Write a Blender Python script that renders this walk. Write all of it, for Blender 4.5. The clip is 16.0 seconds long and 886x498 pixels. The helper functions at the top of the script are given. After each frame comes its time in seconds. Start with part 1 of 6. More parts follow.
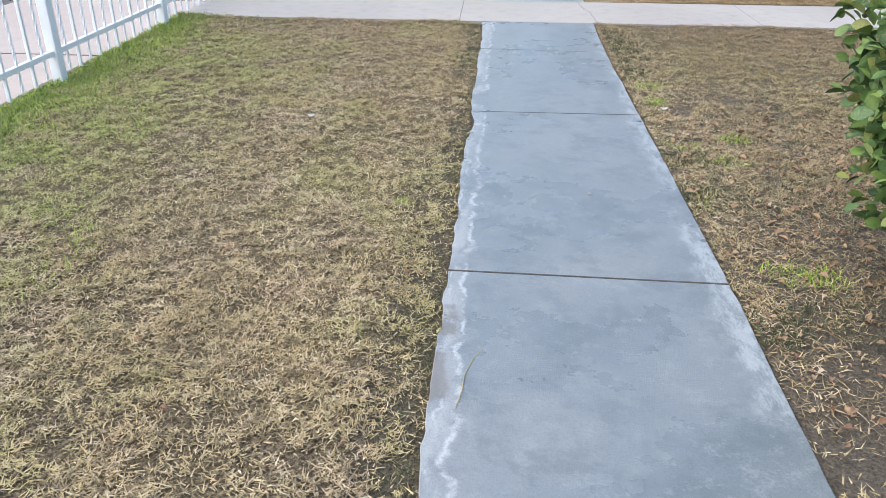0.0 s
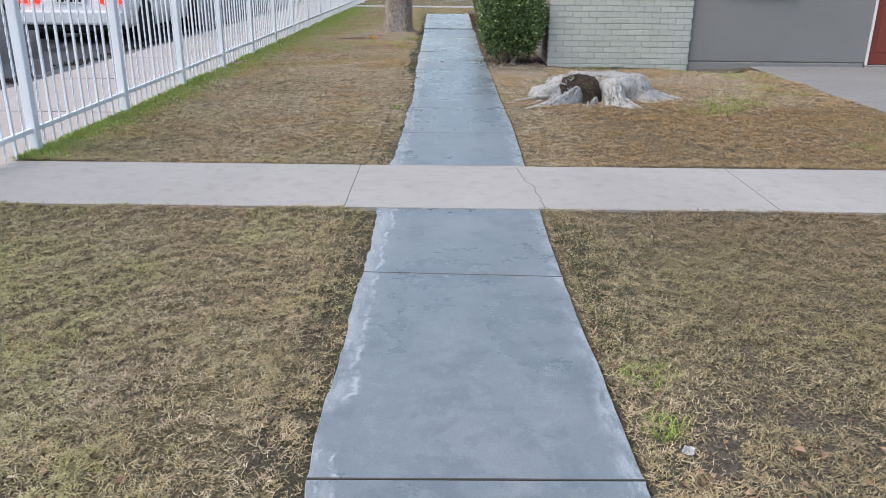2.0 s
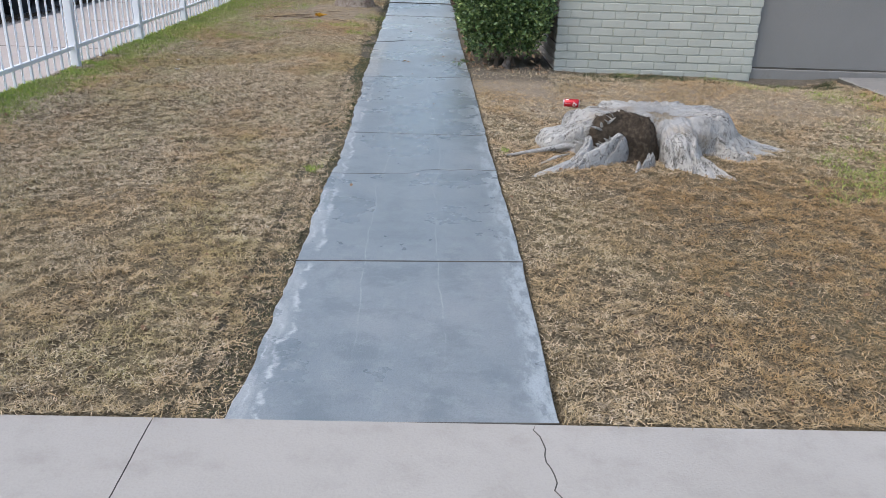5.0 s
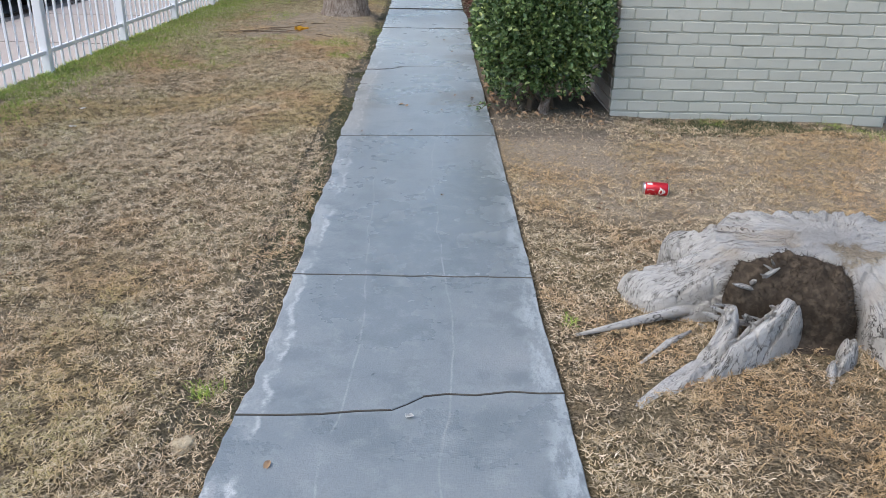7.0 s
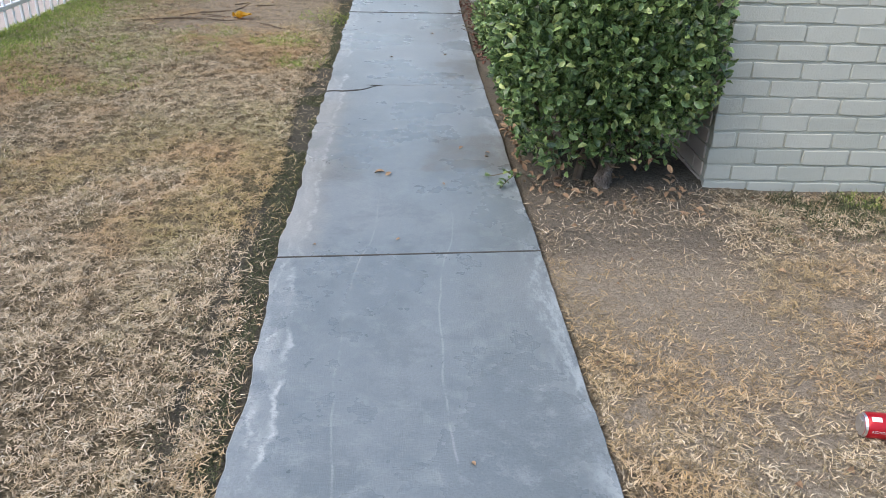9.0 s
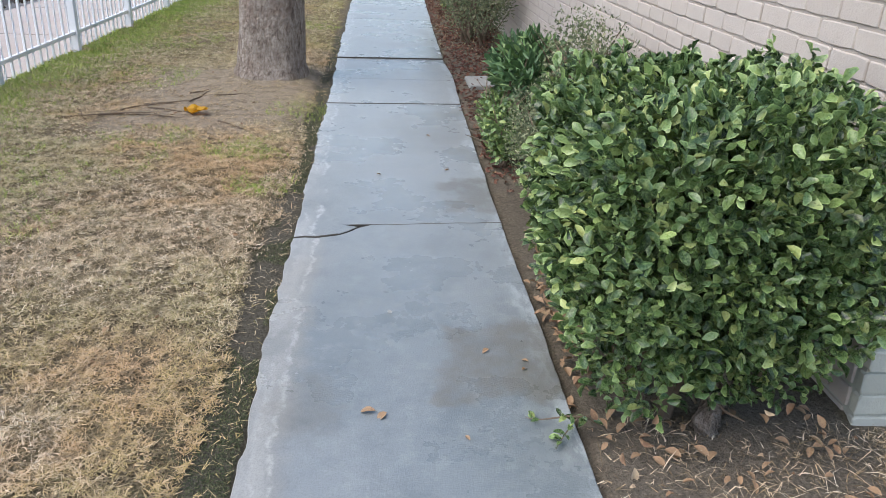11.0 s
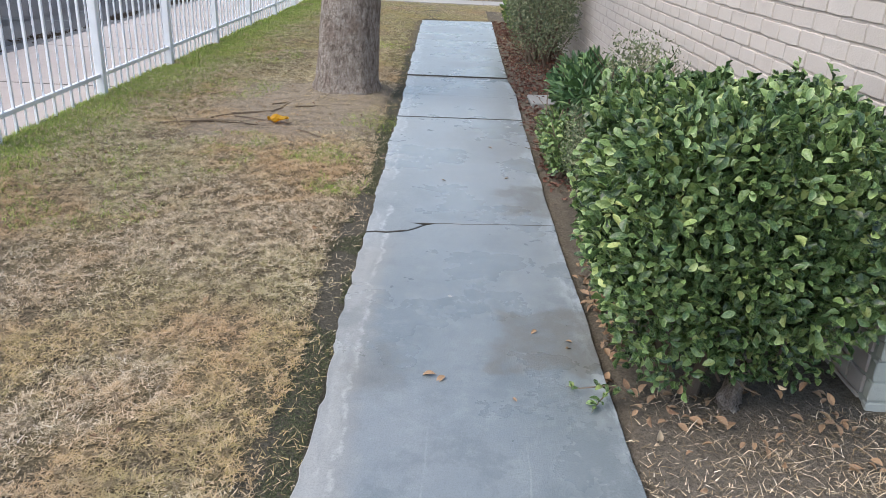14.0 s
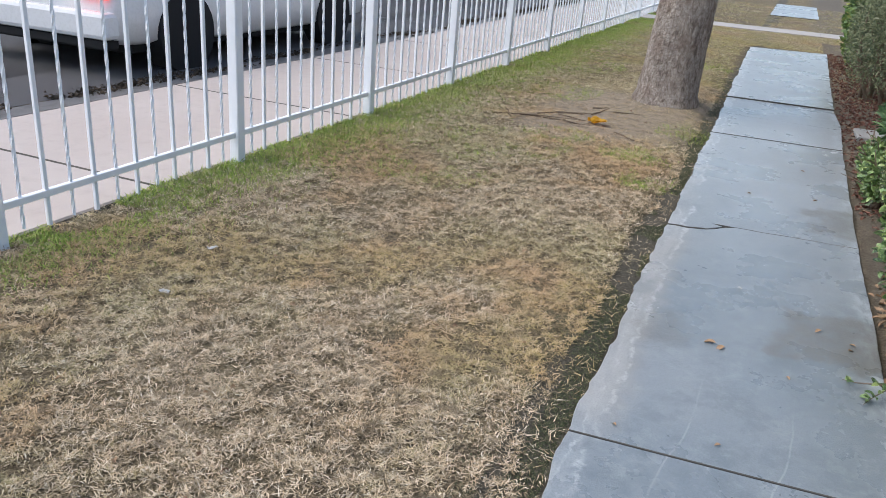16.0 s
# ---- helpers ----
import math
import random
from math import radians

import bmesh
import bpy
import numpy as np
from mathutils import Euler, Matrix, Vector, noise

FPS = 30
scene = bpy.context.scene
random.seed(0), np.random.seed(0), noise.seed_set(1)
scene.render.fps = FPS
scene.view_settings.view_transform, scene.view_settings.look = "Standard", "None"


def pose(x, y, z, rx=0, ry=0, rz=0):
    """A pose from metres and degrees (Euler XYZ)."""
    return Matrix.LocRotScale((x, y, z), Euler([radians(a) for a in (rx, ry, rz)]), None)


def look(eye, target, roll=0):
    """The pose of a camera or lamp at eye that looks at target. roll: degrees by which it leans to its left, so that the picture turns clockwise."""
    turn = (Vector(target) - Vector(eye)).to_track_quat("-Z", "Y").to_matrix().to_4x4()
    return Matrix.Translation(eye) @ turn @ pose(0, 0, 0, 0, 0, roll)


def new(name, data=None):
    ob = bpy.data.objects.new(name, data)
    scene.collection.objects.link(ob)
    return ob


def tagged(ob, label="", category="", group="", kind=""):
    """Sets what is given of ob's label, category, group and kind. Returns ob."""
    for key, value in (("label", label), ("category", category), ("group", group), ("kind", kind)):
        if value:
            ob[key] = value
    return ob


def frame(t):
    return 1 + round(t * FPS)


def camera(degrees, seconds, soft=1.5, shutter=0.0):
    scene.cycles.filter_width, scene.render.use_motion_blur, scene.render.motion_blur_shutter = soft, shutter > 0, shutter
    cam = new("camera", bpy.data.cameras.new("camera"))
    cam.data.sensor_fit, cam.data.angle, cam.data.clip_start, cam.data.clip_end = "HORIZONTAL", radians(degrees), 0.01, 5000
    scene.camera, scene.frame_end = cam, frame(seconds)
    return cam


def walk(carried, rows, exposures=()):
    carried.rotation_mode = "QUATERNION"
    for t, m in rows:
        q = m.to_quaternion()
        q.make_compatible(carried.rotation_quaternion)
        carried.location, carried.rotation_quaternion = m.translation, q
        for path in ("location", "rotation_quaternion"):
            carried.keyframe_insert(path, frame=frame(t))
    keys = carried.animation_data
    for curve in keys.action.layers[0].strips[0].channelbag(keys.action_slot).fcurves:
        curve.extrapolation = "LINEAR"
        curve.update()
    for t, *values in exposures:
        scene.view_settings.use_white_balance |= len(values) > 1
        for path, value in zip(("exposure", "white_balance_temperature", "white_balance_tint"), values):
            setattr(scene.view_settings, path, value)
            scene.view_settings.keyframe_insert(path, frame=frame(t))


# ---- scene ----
cam = camera(59.0, 16.0, 0.7)
PATH = [
    (0, (-0.74, -12.516, 1.269), (-0.869, -10.742, 0.354), 0.3),
    (0.5, (-0.646, -11.961, 1.224), (-0.648, -10.15, 0.375), -0.1),
    (1, (-0.56, -11.309, 1.245), (-0.552, -9.471, 0.455), -0.7),
    (1.5, (-0.519, -10.76, 1.268), (-0.527, -8.895, 0.544), -0.4),
    (2, (-0.531, -10.173, 1.28), (-0.536, -8.294, 0.594), 0.6),
    (2.5, (-0.482, -9.643, 1.289), (-0.486, -7.762, 0.61), 0.9),
    (3, (-0.486, -9.09, 1.26), (-0.481, -7.209, 0.581), 0.4),
    (3.2, (-0.494, -8.872, 1.252), (-0.483, -6.994, 0.563), 0.1),
    (5.5, (-0.352, -6.297, 1.269), (-0.291, -4.46, 0.48), 2.4),
    (6, (-0.331, -5.743, 1.262), (-0.285, -3.911, 0.462), 1.9),
    (6.5, (-0.333, -5.188, 1.259), (-0.303, -3.354, 0.46), 1.4),
    (7, (-0.367, -4.587, 1.247), (-0.34, -2.752, 0.453), 1.4),
    (7.5, (-0.371, -4.053, 1.29), (-0.349, -2.215, 0.5), 1.3),
    (8, (-0.435, -3.528, 1.287), (-0.401, -1.701, 0.475), 1.4),
    (8.5, (-0.472, -2.995, 1.254), (-0.414, -1.19, 0.394), 1.4),
    (9, (-0.489, -2.472, 1.266), (-0.389, -0.69, 0.364), 2.0),
    (9.5, (-0.563, -1.886, 1.268), (-0.435, -0.101, 0.375), 2.4),
    (10, (-0.592, -1.299, 1.295), (-0.433, 0.5, 0.438), 2.5),
    (12.5, (-0.491, -1.092, 1.361), (-0.358, 0.756, 0.608), 2.3),
    (13, (-0.534, -1.195, 1.354), (-0.403, 0.656, 0.609), 2.2),
    (13.5, (-0.558, -1.362, 1.369), (-0.466, 0.489, 0.618), 2.3),
    (14, (-0.57, -1.499, 1.379), (-0.571, 0.353, 0.622), 2.7),
    (14.5, (-0.517, -1.652, 1.382), (-0.711, 0.182, 0.61), 3.0),
    (15, (-0.517, -1.784, 1.385), (-0.927, 0.01, 0.601), 3.0),
    (15.5, (-0.574, -1.932, 1.372), (-1.143, -0.178, 0.598), 3.3),
    (16, (-0.578, -2.05, 1.36), (-1.266, -0.331, 0.606), 4.6),
]
walk(cam, [(t, look(eye, target, roll)) for t, eye, target, roll in PATH],
     [(0, 1.11), (0.5, 1.12), (1.0, 0.97), (1.5, 0.87), (2.0, 0.74), (2.5, 0.48), (3.0, 0.43), (5.5, 0.74), (7, 0.75), (8.5, 0.77), (9.5, 0.94), (10, 0.95), (12.5, 0.96), (14, 0.93), (15, 0.95), (16, 0.84)])

# ---- light ----
world = bpy.data.worlds.new("world")
scene.world = world
world.use_nodes = True
_sky = world.node_tree.nodes.new("ShaderNodeTexSky")
_sky.sky_type = "NISHITA"
_sky.sun_disc = False
_sky.sun_elevation = radians(55)
_sky.sun_rotation = radians(245)
_sky.air_density, _sky.dust_density, _sky.ozone_density = 1.0, 2.0, 1.0
_bg = world.node_tree.nodes["Background"]
_bg.inputs["Strength"].default_value = 0.15
world.node_tree.links.new(_sky.outputs[0], _bg.inputs["Color"])
_sun = new("sun", bpy.data.lights.new("sun", "SUN"))
_sun.data.energy, _sun.data.angle, _sun.data.color = 1.1, radians(60), (1.0, 0.945, 0.88)
_sun.matrix_world = look((-5.2, -2.4, 8.2), (0, 0, 0))

# ---- materials ----


class Mat:
    """A small builder for one procedural material."""

    def __init__(self, name, rough=0.85, spec=0.3, metal=0.0):
        self.m = bpy.data.materials.new(name)
        self.m.use_nodes = True
        self.t = self.m.node_tree
        self.b = self.t.nodes["Principled BSDF"]
        self.b.inputs["Roughness"].default_value = rough
        self.b.inputs["Specular IOR Level"].default_value = spec
        self.b.inputs["Metallic"].default_value = metal
        self.geo = self.t.nodes.new("ShaderNodeNewGeometry")
        self.pos = self.geo.outputs["Position"]
        self.isle = self.geo.outputs["Random Per Island"]
        self.xyz = None

    def put(self, socket, value):
        if hasattr(value, "links"):
            self.t.links.new(value, socket)
        elif isinstance(value, tuple) and len(value) == 3 and socket.type == "RGBA":
            socket.default_value = (*value, 1)
        else:
            socket.default_value = value

    def noise(self, scale, detail=4.0, rough=0.55, stretch=None, warp=0.0):
        n = self.t.nodes.new("ShaderNodeTexNoise")
        n.inputs["Scale"].default_value, n.inputs["Detail"].default_value = scale, detail
        n.inputs["Roughness"].default_value, n.inputs["Distortion"].default_value = rough, warp
        v = self.pos
        if stretch:
            k = self.t.nodes.new("ShaderNodeMapping")
            k.inputs["Scale"].default_value = stretch
            self.t.links.new(v, k.inputs["Vector"])
            v = k.outputs[0]
        self.t.links.new(v, n.inputs["Vector"])
        return n.outputs["Fac"]

    def cells(self, scale):
        n = self.t.nodes.new("ShaderNodeTexVoronoi")
        n.inputs["Scale"].default_value = scale
        self.t.links.new(self.pos, n.inputs["Vector"])
        return n.outputs["Distance"]

    def axis(self, i):
        if self.xyz is None:
            self.xyz = self.t.nodes.new("ShaderNodeSeparateXYZ")
            self.t.links.new(self.pos, self.xyz.inputs[0])
        return self.xyz.outputs[i]

    def one(self):
        return self.t.nodes.new("ShaderNodeObjectInfo").outputs["Random"]

    def calc(self, op, a, b=0.0):
        n = self.t.nodes.new("ShaderNodeMath")
        n.operation = op
        self.put(n.inputs[0], a)
        self.put(n.inputs[1], b)
        return n.outputs[0]

    def span(self, v, a, b, lo=0.0, hi=1.0):
        n = self.t.nodes.new("ShaderNodeMapRange")
        n.interpolation_type = "SMOOTHSTEP"
        for k, x in zip((0, 1, 2, 3, 4), (v, a, b, lo, hi)):
            self.put(n.inputs[k], x)
        return n.outputs[0]

    def mix(self, f, a, b):
        n = self.t.nodes.new("ShaderNodeMix")
        n.data_type = "RGBA"
        self.put(n.inputs[0], f)
        self.put(n.inputs[6], a)
        self.put(n.inputs[7], b)
        return n.outputs[2]

    def ramp(self, f, *stops):
        n = self.t.nodes.new("ShaderNodeValToRGB")
        e = n.color_ramp.elements
        while len(e) < len(stops):
            e.new(0.5)
        for k, (p, c) in zip(e, stops):
            k.position, k.color = p, (*c, 1)
        self.put(n.inputs[0], f)
        return n.outputs[0]

    def colour(self, c):
        self.put(self.b.inputs["Base Color"], c)
        return self

    def gloss(self, v):
        self.put(self.b.inputs["Roughness"], v)
        return self

    def bump(self, h, strength=0.4, dist=0.01):
        n = self.t.nodes.new("ShaderNodeBump")
        n.inputs["Strength"].default_value, n.inputs["Distance"].default_value = strength, dist
        self.put(n.inputs["Height"], h)
        self.t.links.new(n.outputs[0], self.b.inputs["Normal"])
        return self


def band(k, v, a, b, soft):
    """1 between a and b along the value v, 0 outside."""
    return k.calc("MULTIPLY", k.span(v, a - soft, a + soft), k.span(v, b - soft, b + soft, 1.0, 0.0))


def make_walk_concrete():
    k = Mat("walk_concrete", 0.72, 0.8)
    x, y = k.axis(0), k.axis(1)
    big, mid, fine = k.noise(1.3, 6, 0.65), k.noise(5, 7, 0.68, None, 0.15), k.noise(150, 4, 0.7)
    c = k.ramp(big, (0.32, (0.172, 0.202, 0.216)), (0.52, (0.222, 0.250, 0.260)), (0.70, (0.275, 0.294, 0.298)))
    c = k.mix(k.span(mid, 0.47, 0.62, 0.0, 0.55), c, (0.138, 0.166, 0.176))
    c = k.mix(k.span(k.noise(13, 8, 0.78), 0.50, 0.64, 0.0, 0.5), c, (0.300, 0.332, 0.329))
    # grades to a paler tone past the stump
    c = k.mix(k.calc("MULTIPLY", k.span(y, 0.5, 4.5), 0.62), c, (0.348, 0.358, 0.342))
    # cement wash along both edges, ending in thin pale ribbons
    wob = k.calc("MULTIPLY", k.calc("SUBTRACT", k.noise(5.5, 5, 0.62), 0.5), 0.16)
    edge = k.calc("ADD", k.calc("ADD", x, 0.895), k.calc("MULTIPLY", k.calc("MAXIMUM", k.calc("ADD", y, 1.0), 0.0), 0.0155))
    e = k.calc("ADD", edge, wob)
    worn = k.span(k.noise(1.9, 4), 0.38, 0.46)
    veil = k.calc("MULTIPLY", k.calc("MULTIPLY", k.span(e, 0.035, 0.085, 1.0, 0.0), worn), k.span(k.noise(17, 5, 0.65, (1, 0.22, 1)), 0.40, 0.56, 0.35, 1.0))
    c = k.mix(k.calc("MULTIPLY", veil, 0.68), c, (0.430, 0.446, 0.436))
    ribbon = k.calc("MULTIPLY", k.calc("MULTIPLY", band(k, e, 0.066, 0.082, 0.008), worn), k.span(k.noise(14, 6, 0.7), 0.38, 0.56))
    ribbon = k.calc("MAXIMUM", ribbon, k.calc("MULTIPLY", k.calc("MULTIPLY", band(k, e, 0.022, 0.028, 0.006), worn), k.span(k.noise(10, 5, 0.7), 0.46, 0.60)))
    c = k.mix(k.calc("MULTIPLY", ribbon, 0.8), c, (0.560, 0.580, 0.570))
    e2 = k.calc("ADD", k.calc("MULTIPLY", x, -1.0), wob)
    brush = k.span(k.noise(26, 6, 0.75, (1, 0.35, 1)), 0.42, 0.58)
    rim = k.calc("MULTIPLY", k.calc("MULTIPLY", k.span(e2, 0.03, 0.09, 1.0, 0.0), brush), k.span(k.noise(1.3, 3), 0.38, 0.5))
    c = k.mix(k.calc("MULTIPLY", rim, 0.75), c, (0.435, 0.478, 0.489))
    # fine wandering lime lines along the walk
    sway = k.calc("MULTIPLY", k.calc("SUBTRACT", k.noise(0.55, 4, 0.5, (0, 1, 0)), 0.5), 0.35)
    gap = k.span(k.noise(7, 7, 0.75), 0.40, 0.54)
    span_y = band(k, y, -4.6, 0.3, 0.4)
    for x0 in (-0.62, -0.33):
        d = k.calc("ABSOLUTE", k.calc("SUBTRACT", k.calc("ADD", x, sway), x0))
        line = k.calc("MULTIPLY", k.calc("MULTIPLY", k.span(d, 0.001, 0.0045, 1.0, 0.0), gap), span_y)
        c = k.mix(k.calc("MULTIPLY", line, 0.45), c, (0.435, 0.460, 0.441))
    # brown damp stains beside the hedge, with clear wandering margins
    drift = k.calc("MULTIPLY", k.calc("SUBTRACT", k.noise(4.5, 6, 0.6), 0.5), 0.45)
    sx, sy = k.calc("ADD", x, drift), k.calc("ADD", y, drift)
    stain = k.calc("MULTIPLY", band(k, sy, 0.80, 1.24, 0.03), k.span(sx, -0.42, -0.34))
    stain = k.calc("MAXIMUM", stain, k.calc("MULTIPLY", band(k, sy, 2.36, 2.86, 0.03), k.span(sx, -0.27, -0.21)))
    stain = k.calc("MAXIMUM", stain, k.calc("MULTIPLY", k.calc("MULTIPLY", band(k, sy, 0.62, 0.90, 0.05), band(k, sx, -0.86, -0.68, 0.03)), 0.6))
    stain = k.calc("MAXIMUM", stain, k.calc("MULTIPLY", k.calc("MULTIPLY", band(k, sy, 3.3, 4.3, 0.05), band(k, sx, -0.55, -0.05, 0.04)), 0.4))
    stain = k.calc("MULTIPLY", stain, k.span(k.noise(11, 6, 0.7), 0.34, 0.58, 0.45, 1.0))
    c = k.mix(k.calc("MULTIPLY", stain, 0.66), c, (0.140, 0.126, 0.095))
    # a buff film on the worn edge past the house corner, and damp notches near the first bush
    buff = k.calc("MULTIPLY", k.span(e, 0.07, 0.16, 1.0, 0.0), band(k, sy, 0.0, 1.9, 0.2))
    c = k.mix(k.calc("MULTIPLY", buff, 0.45), c, (0.350, 0.325, 0.275))
    notch = k.calc("MULTIPLY", k.span(e, 0.03, 0.06, 1.0, 0.0), k.calc("MAXIMUM", band(k, sy, -10.90, -10.70, 0.02), band(k, sy, -10.60, -10.48, 0.02)))
    c = k.mix(k.calc("MULTIPLY", notch, 0.7), c, (0.165, 0.150, 0.125))
    # a wandering hairline crack in the slabs before the cross walk
    path = k.calc("ADD", k.calc("MULTIPLY", k.calc("SUBTRACT", k.noise(2.6, 5, 0.65, (0.3, 1, 1)), 0.5), 0.55), -0.66)
    hair = k.calc("MULTIPLY", k.span(k.calc("ABSOLUTE", k.calc("SUBTRACT", x, path)), 0.001, 0.004, 1.0, 0.0), band(k, y, -7.75, -6.42, 0.05))
    c = k.mix(k.calc("MULTIPLY", hair, 0.6), c, (0.110, 0.108, 0.092))
    grit = k.span(k.cells(55), 0.05, 0.10, 1.0, 0.0)
    c = k.mix(k.calc("MULTIPLY", grit, k.span(k.noise(9, 2), 0.56, 0.66, 0.0, 0.7)), c, (0.087, 0.080, 0.065))
    k.colour(k.mix(k.span(fine, 0.42, 0.7, 0.0, 0.3), c, (0.113, 0.128, 0.130)))
    k.gloss(k.span(big, 0.3, 0.7, 0.22, 0.38))
    return k.bump(k.calc("ADD", fine, k.calc("MULTIPLY", mid, 1.5)), 0.3, 0.005).m


def make_concrete(name, a, b, dirt, rough=0.85):
    k = Mat(name, rough, 0.25)
    big, mid, fine = k.noise(0.9, 5, 0.6), k.noise(9, 6, 0.65), k.noise(140, 3, 0.6)
    c = k.ramp(big, (0.3, a), (0.7, b))
    c = k.mix(k.span(mid, 0.45, 0.8, 0.0, 0.5), c, dirt)
    k.colour(k.mix(k.span(fine, 0.4, 0.8, 0.0, 0.2), c, dirt))
    return k.bump(k.calc("ADD", fine, mid), 0.25, 0.004).m


def make_asphalt():
    k = Mat("asphalt", 0.8, 0.4)
    big, fine = k.noise(0.8, 5, 0.6), k.noise(180, 2, 0.7)
    c = k.ramp(fine, (0.3, (0.10, 0.10, 0.105)), (0.7, (0.21, 0.21, 0.215)))
    c = k.mix(k.span(big, 0.4, 0.7, 0.0, 0.6), c, (0.165, 0.165, 0.17))
    oil = k.calc("MULTIPLY", k.span(k.noise(1.6, 3, 0.5), 0.58, 0.66), band(k, k.axis(0), -7.6, -5.45, 0.3))
    k.colour(k.mix(k.calc("MULTIPLY", oil, 0.85), c, (0.045, 0.043, 0.042)))
    k.gloss(k.span(oil, 0.0, 1.0, 0.85, 0.35))
    return k.bump(fine, 0.5, 0.006).m


def make_soil():
    k = Mat("lawn_soil", 0.95, 0.15)
    x, y = k.axis(0), k.axis(1)
    big, mid, fine = k.noise(1.1, 5, 0.6), k.noise(12, 6, 0.7), k.noise(90, 5, 0.75)
    c = k.ramp(fine, (0.38, (0.060, 0.048, 0.032)), (0.52, (0.195, 0.155, 0.100)), (0.66, (0.430, 0.355, 0.235)))
    c = k.mix(k.span(mid, 0.45, 0.65, 0.0, 0.4), c, (0.190, 0.145, 0.082))
    c = k.mix(k.span(big, 0.42, 0.66, 0.0, 0.35), c, (0.240, 0.200, 0.100))
    # trodden bare earth near the stump, the hedge and the tree
    w = k.calc("MULTIPLY", k.calc("SUBTRACT", k.noise(2.2, 4, 0.6), 0.5), 1.2)
    ax, ay = k.calc("ADD", x, w), k.calc("ADD", y, w)
    bare1 = k.calc("MULTIPLY", band(k, ax, 0.0, 3.2, 0.25), band(k, ay, -1.3, 0.75, 0.3))
    bare2 = k.calc("MULTIPLY", k.calc("MULTIPLY", band(k, ax, -2.5, -0.95, 0.25), band(k, ay, 3.5, 5.9, 0.35)), k.span(mid, 0.40, 0.55, 0.45, 1.0))
    bare = k.calc("MAXIMUM", bare1, bare2)
    earth = k.ramp(fine, (0.34, (0.250, 0.203, 0.146)), (0.66, (0.520, 0.437, 0.338)))
    c = k.mix(k.calc("MULTIPLY", bare, 0.9), c, earth)
    # dark damp soil in the strip beside the walk
    strip = band(k, k.calc("ADD", k.calc("ADD", x, k.calc("MULTIPLY", w, 0.10)), k.span(y, -1.0, 0.5, 0.0, 0.03)), -1.07, -0.80, 0.04)
    c = k.mix(k.calc("MULTIPLY", strip, k.span(y, -2.5, -0.8, 0.55, 0.95)), c, k.ramp(fine, (0.3, (0.062, 0.058, 0.045)), (0.7, (0.165, 0.152, 0.118))))
    # darker soil on the other side, by the hedge, the first bush and the house front
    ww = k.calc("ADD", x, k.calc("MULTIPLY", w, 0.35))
    darkened = k.calc("MAXIMUM", k.calc("MULTIPLY", band(k, ww, -0.1, 1.0, 0.2), k.span(y, -0.2, 0.2)), k.calc("MULTIPLY", band(k, ww, -0.1, 0.75, 0.15), k.span(y, -8.6, -7.6, 1.0, 0.0)))
    darkened = k.calc("MAXIMUM", darkened, k.calc("MULTIPLY", k.span(x, 0.9, 1.3), k.span(k.calc("ADD", y, k.calc("MULTIPLY", w, 0.5)), 0.05, 0.3)))
    c = k.mix(k.calc("MULTIPLY", darkened, 0.75), c, k.ramp(fine, (0.3, (0.085, 0.074, 0.060)), (0.7, (0.215, 0.190, 0.155))))
    k.colour(k.mix(k.span(k.noise(45, 4, 0.7), 0.55, 0.75, 0.0, 0.5), c, (0.085, 0.066, 0.045)))
    return k.bump(k.calc("ADD", fine, mid), 0.9, 0.02).m


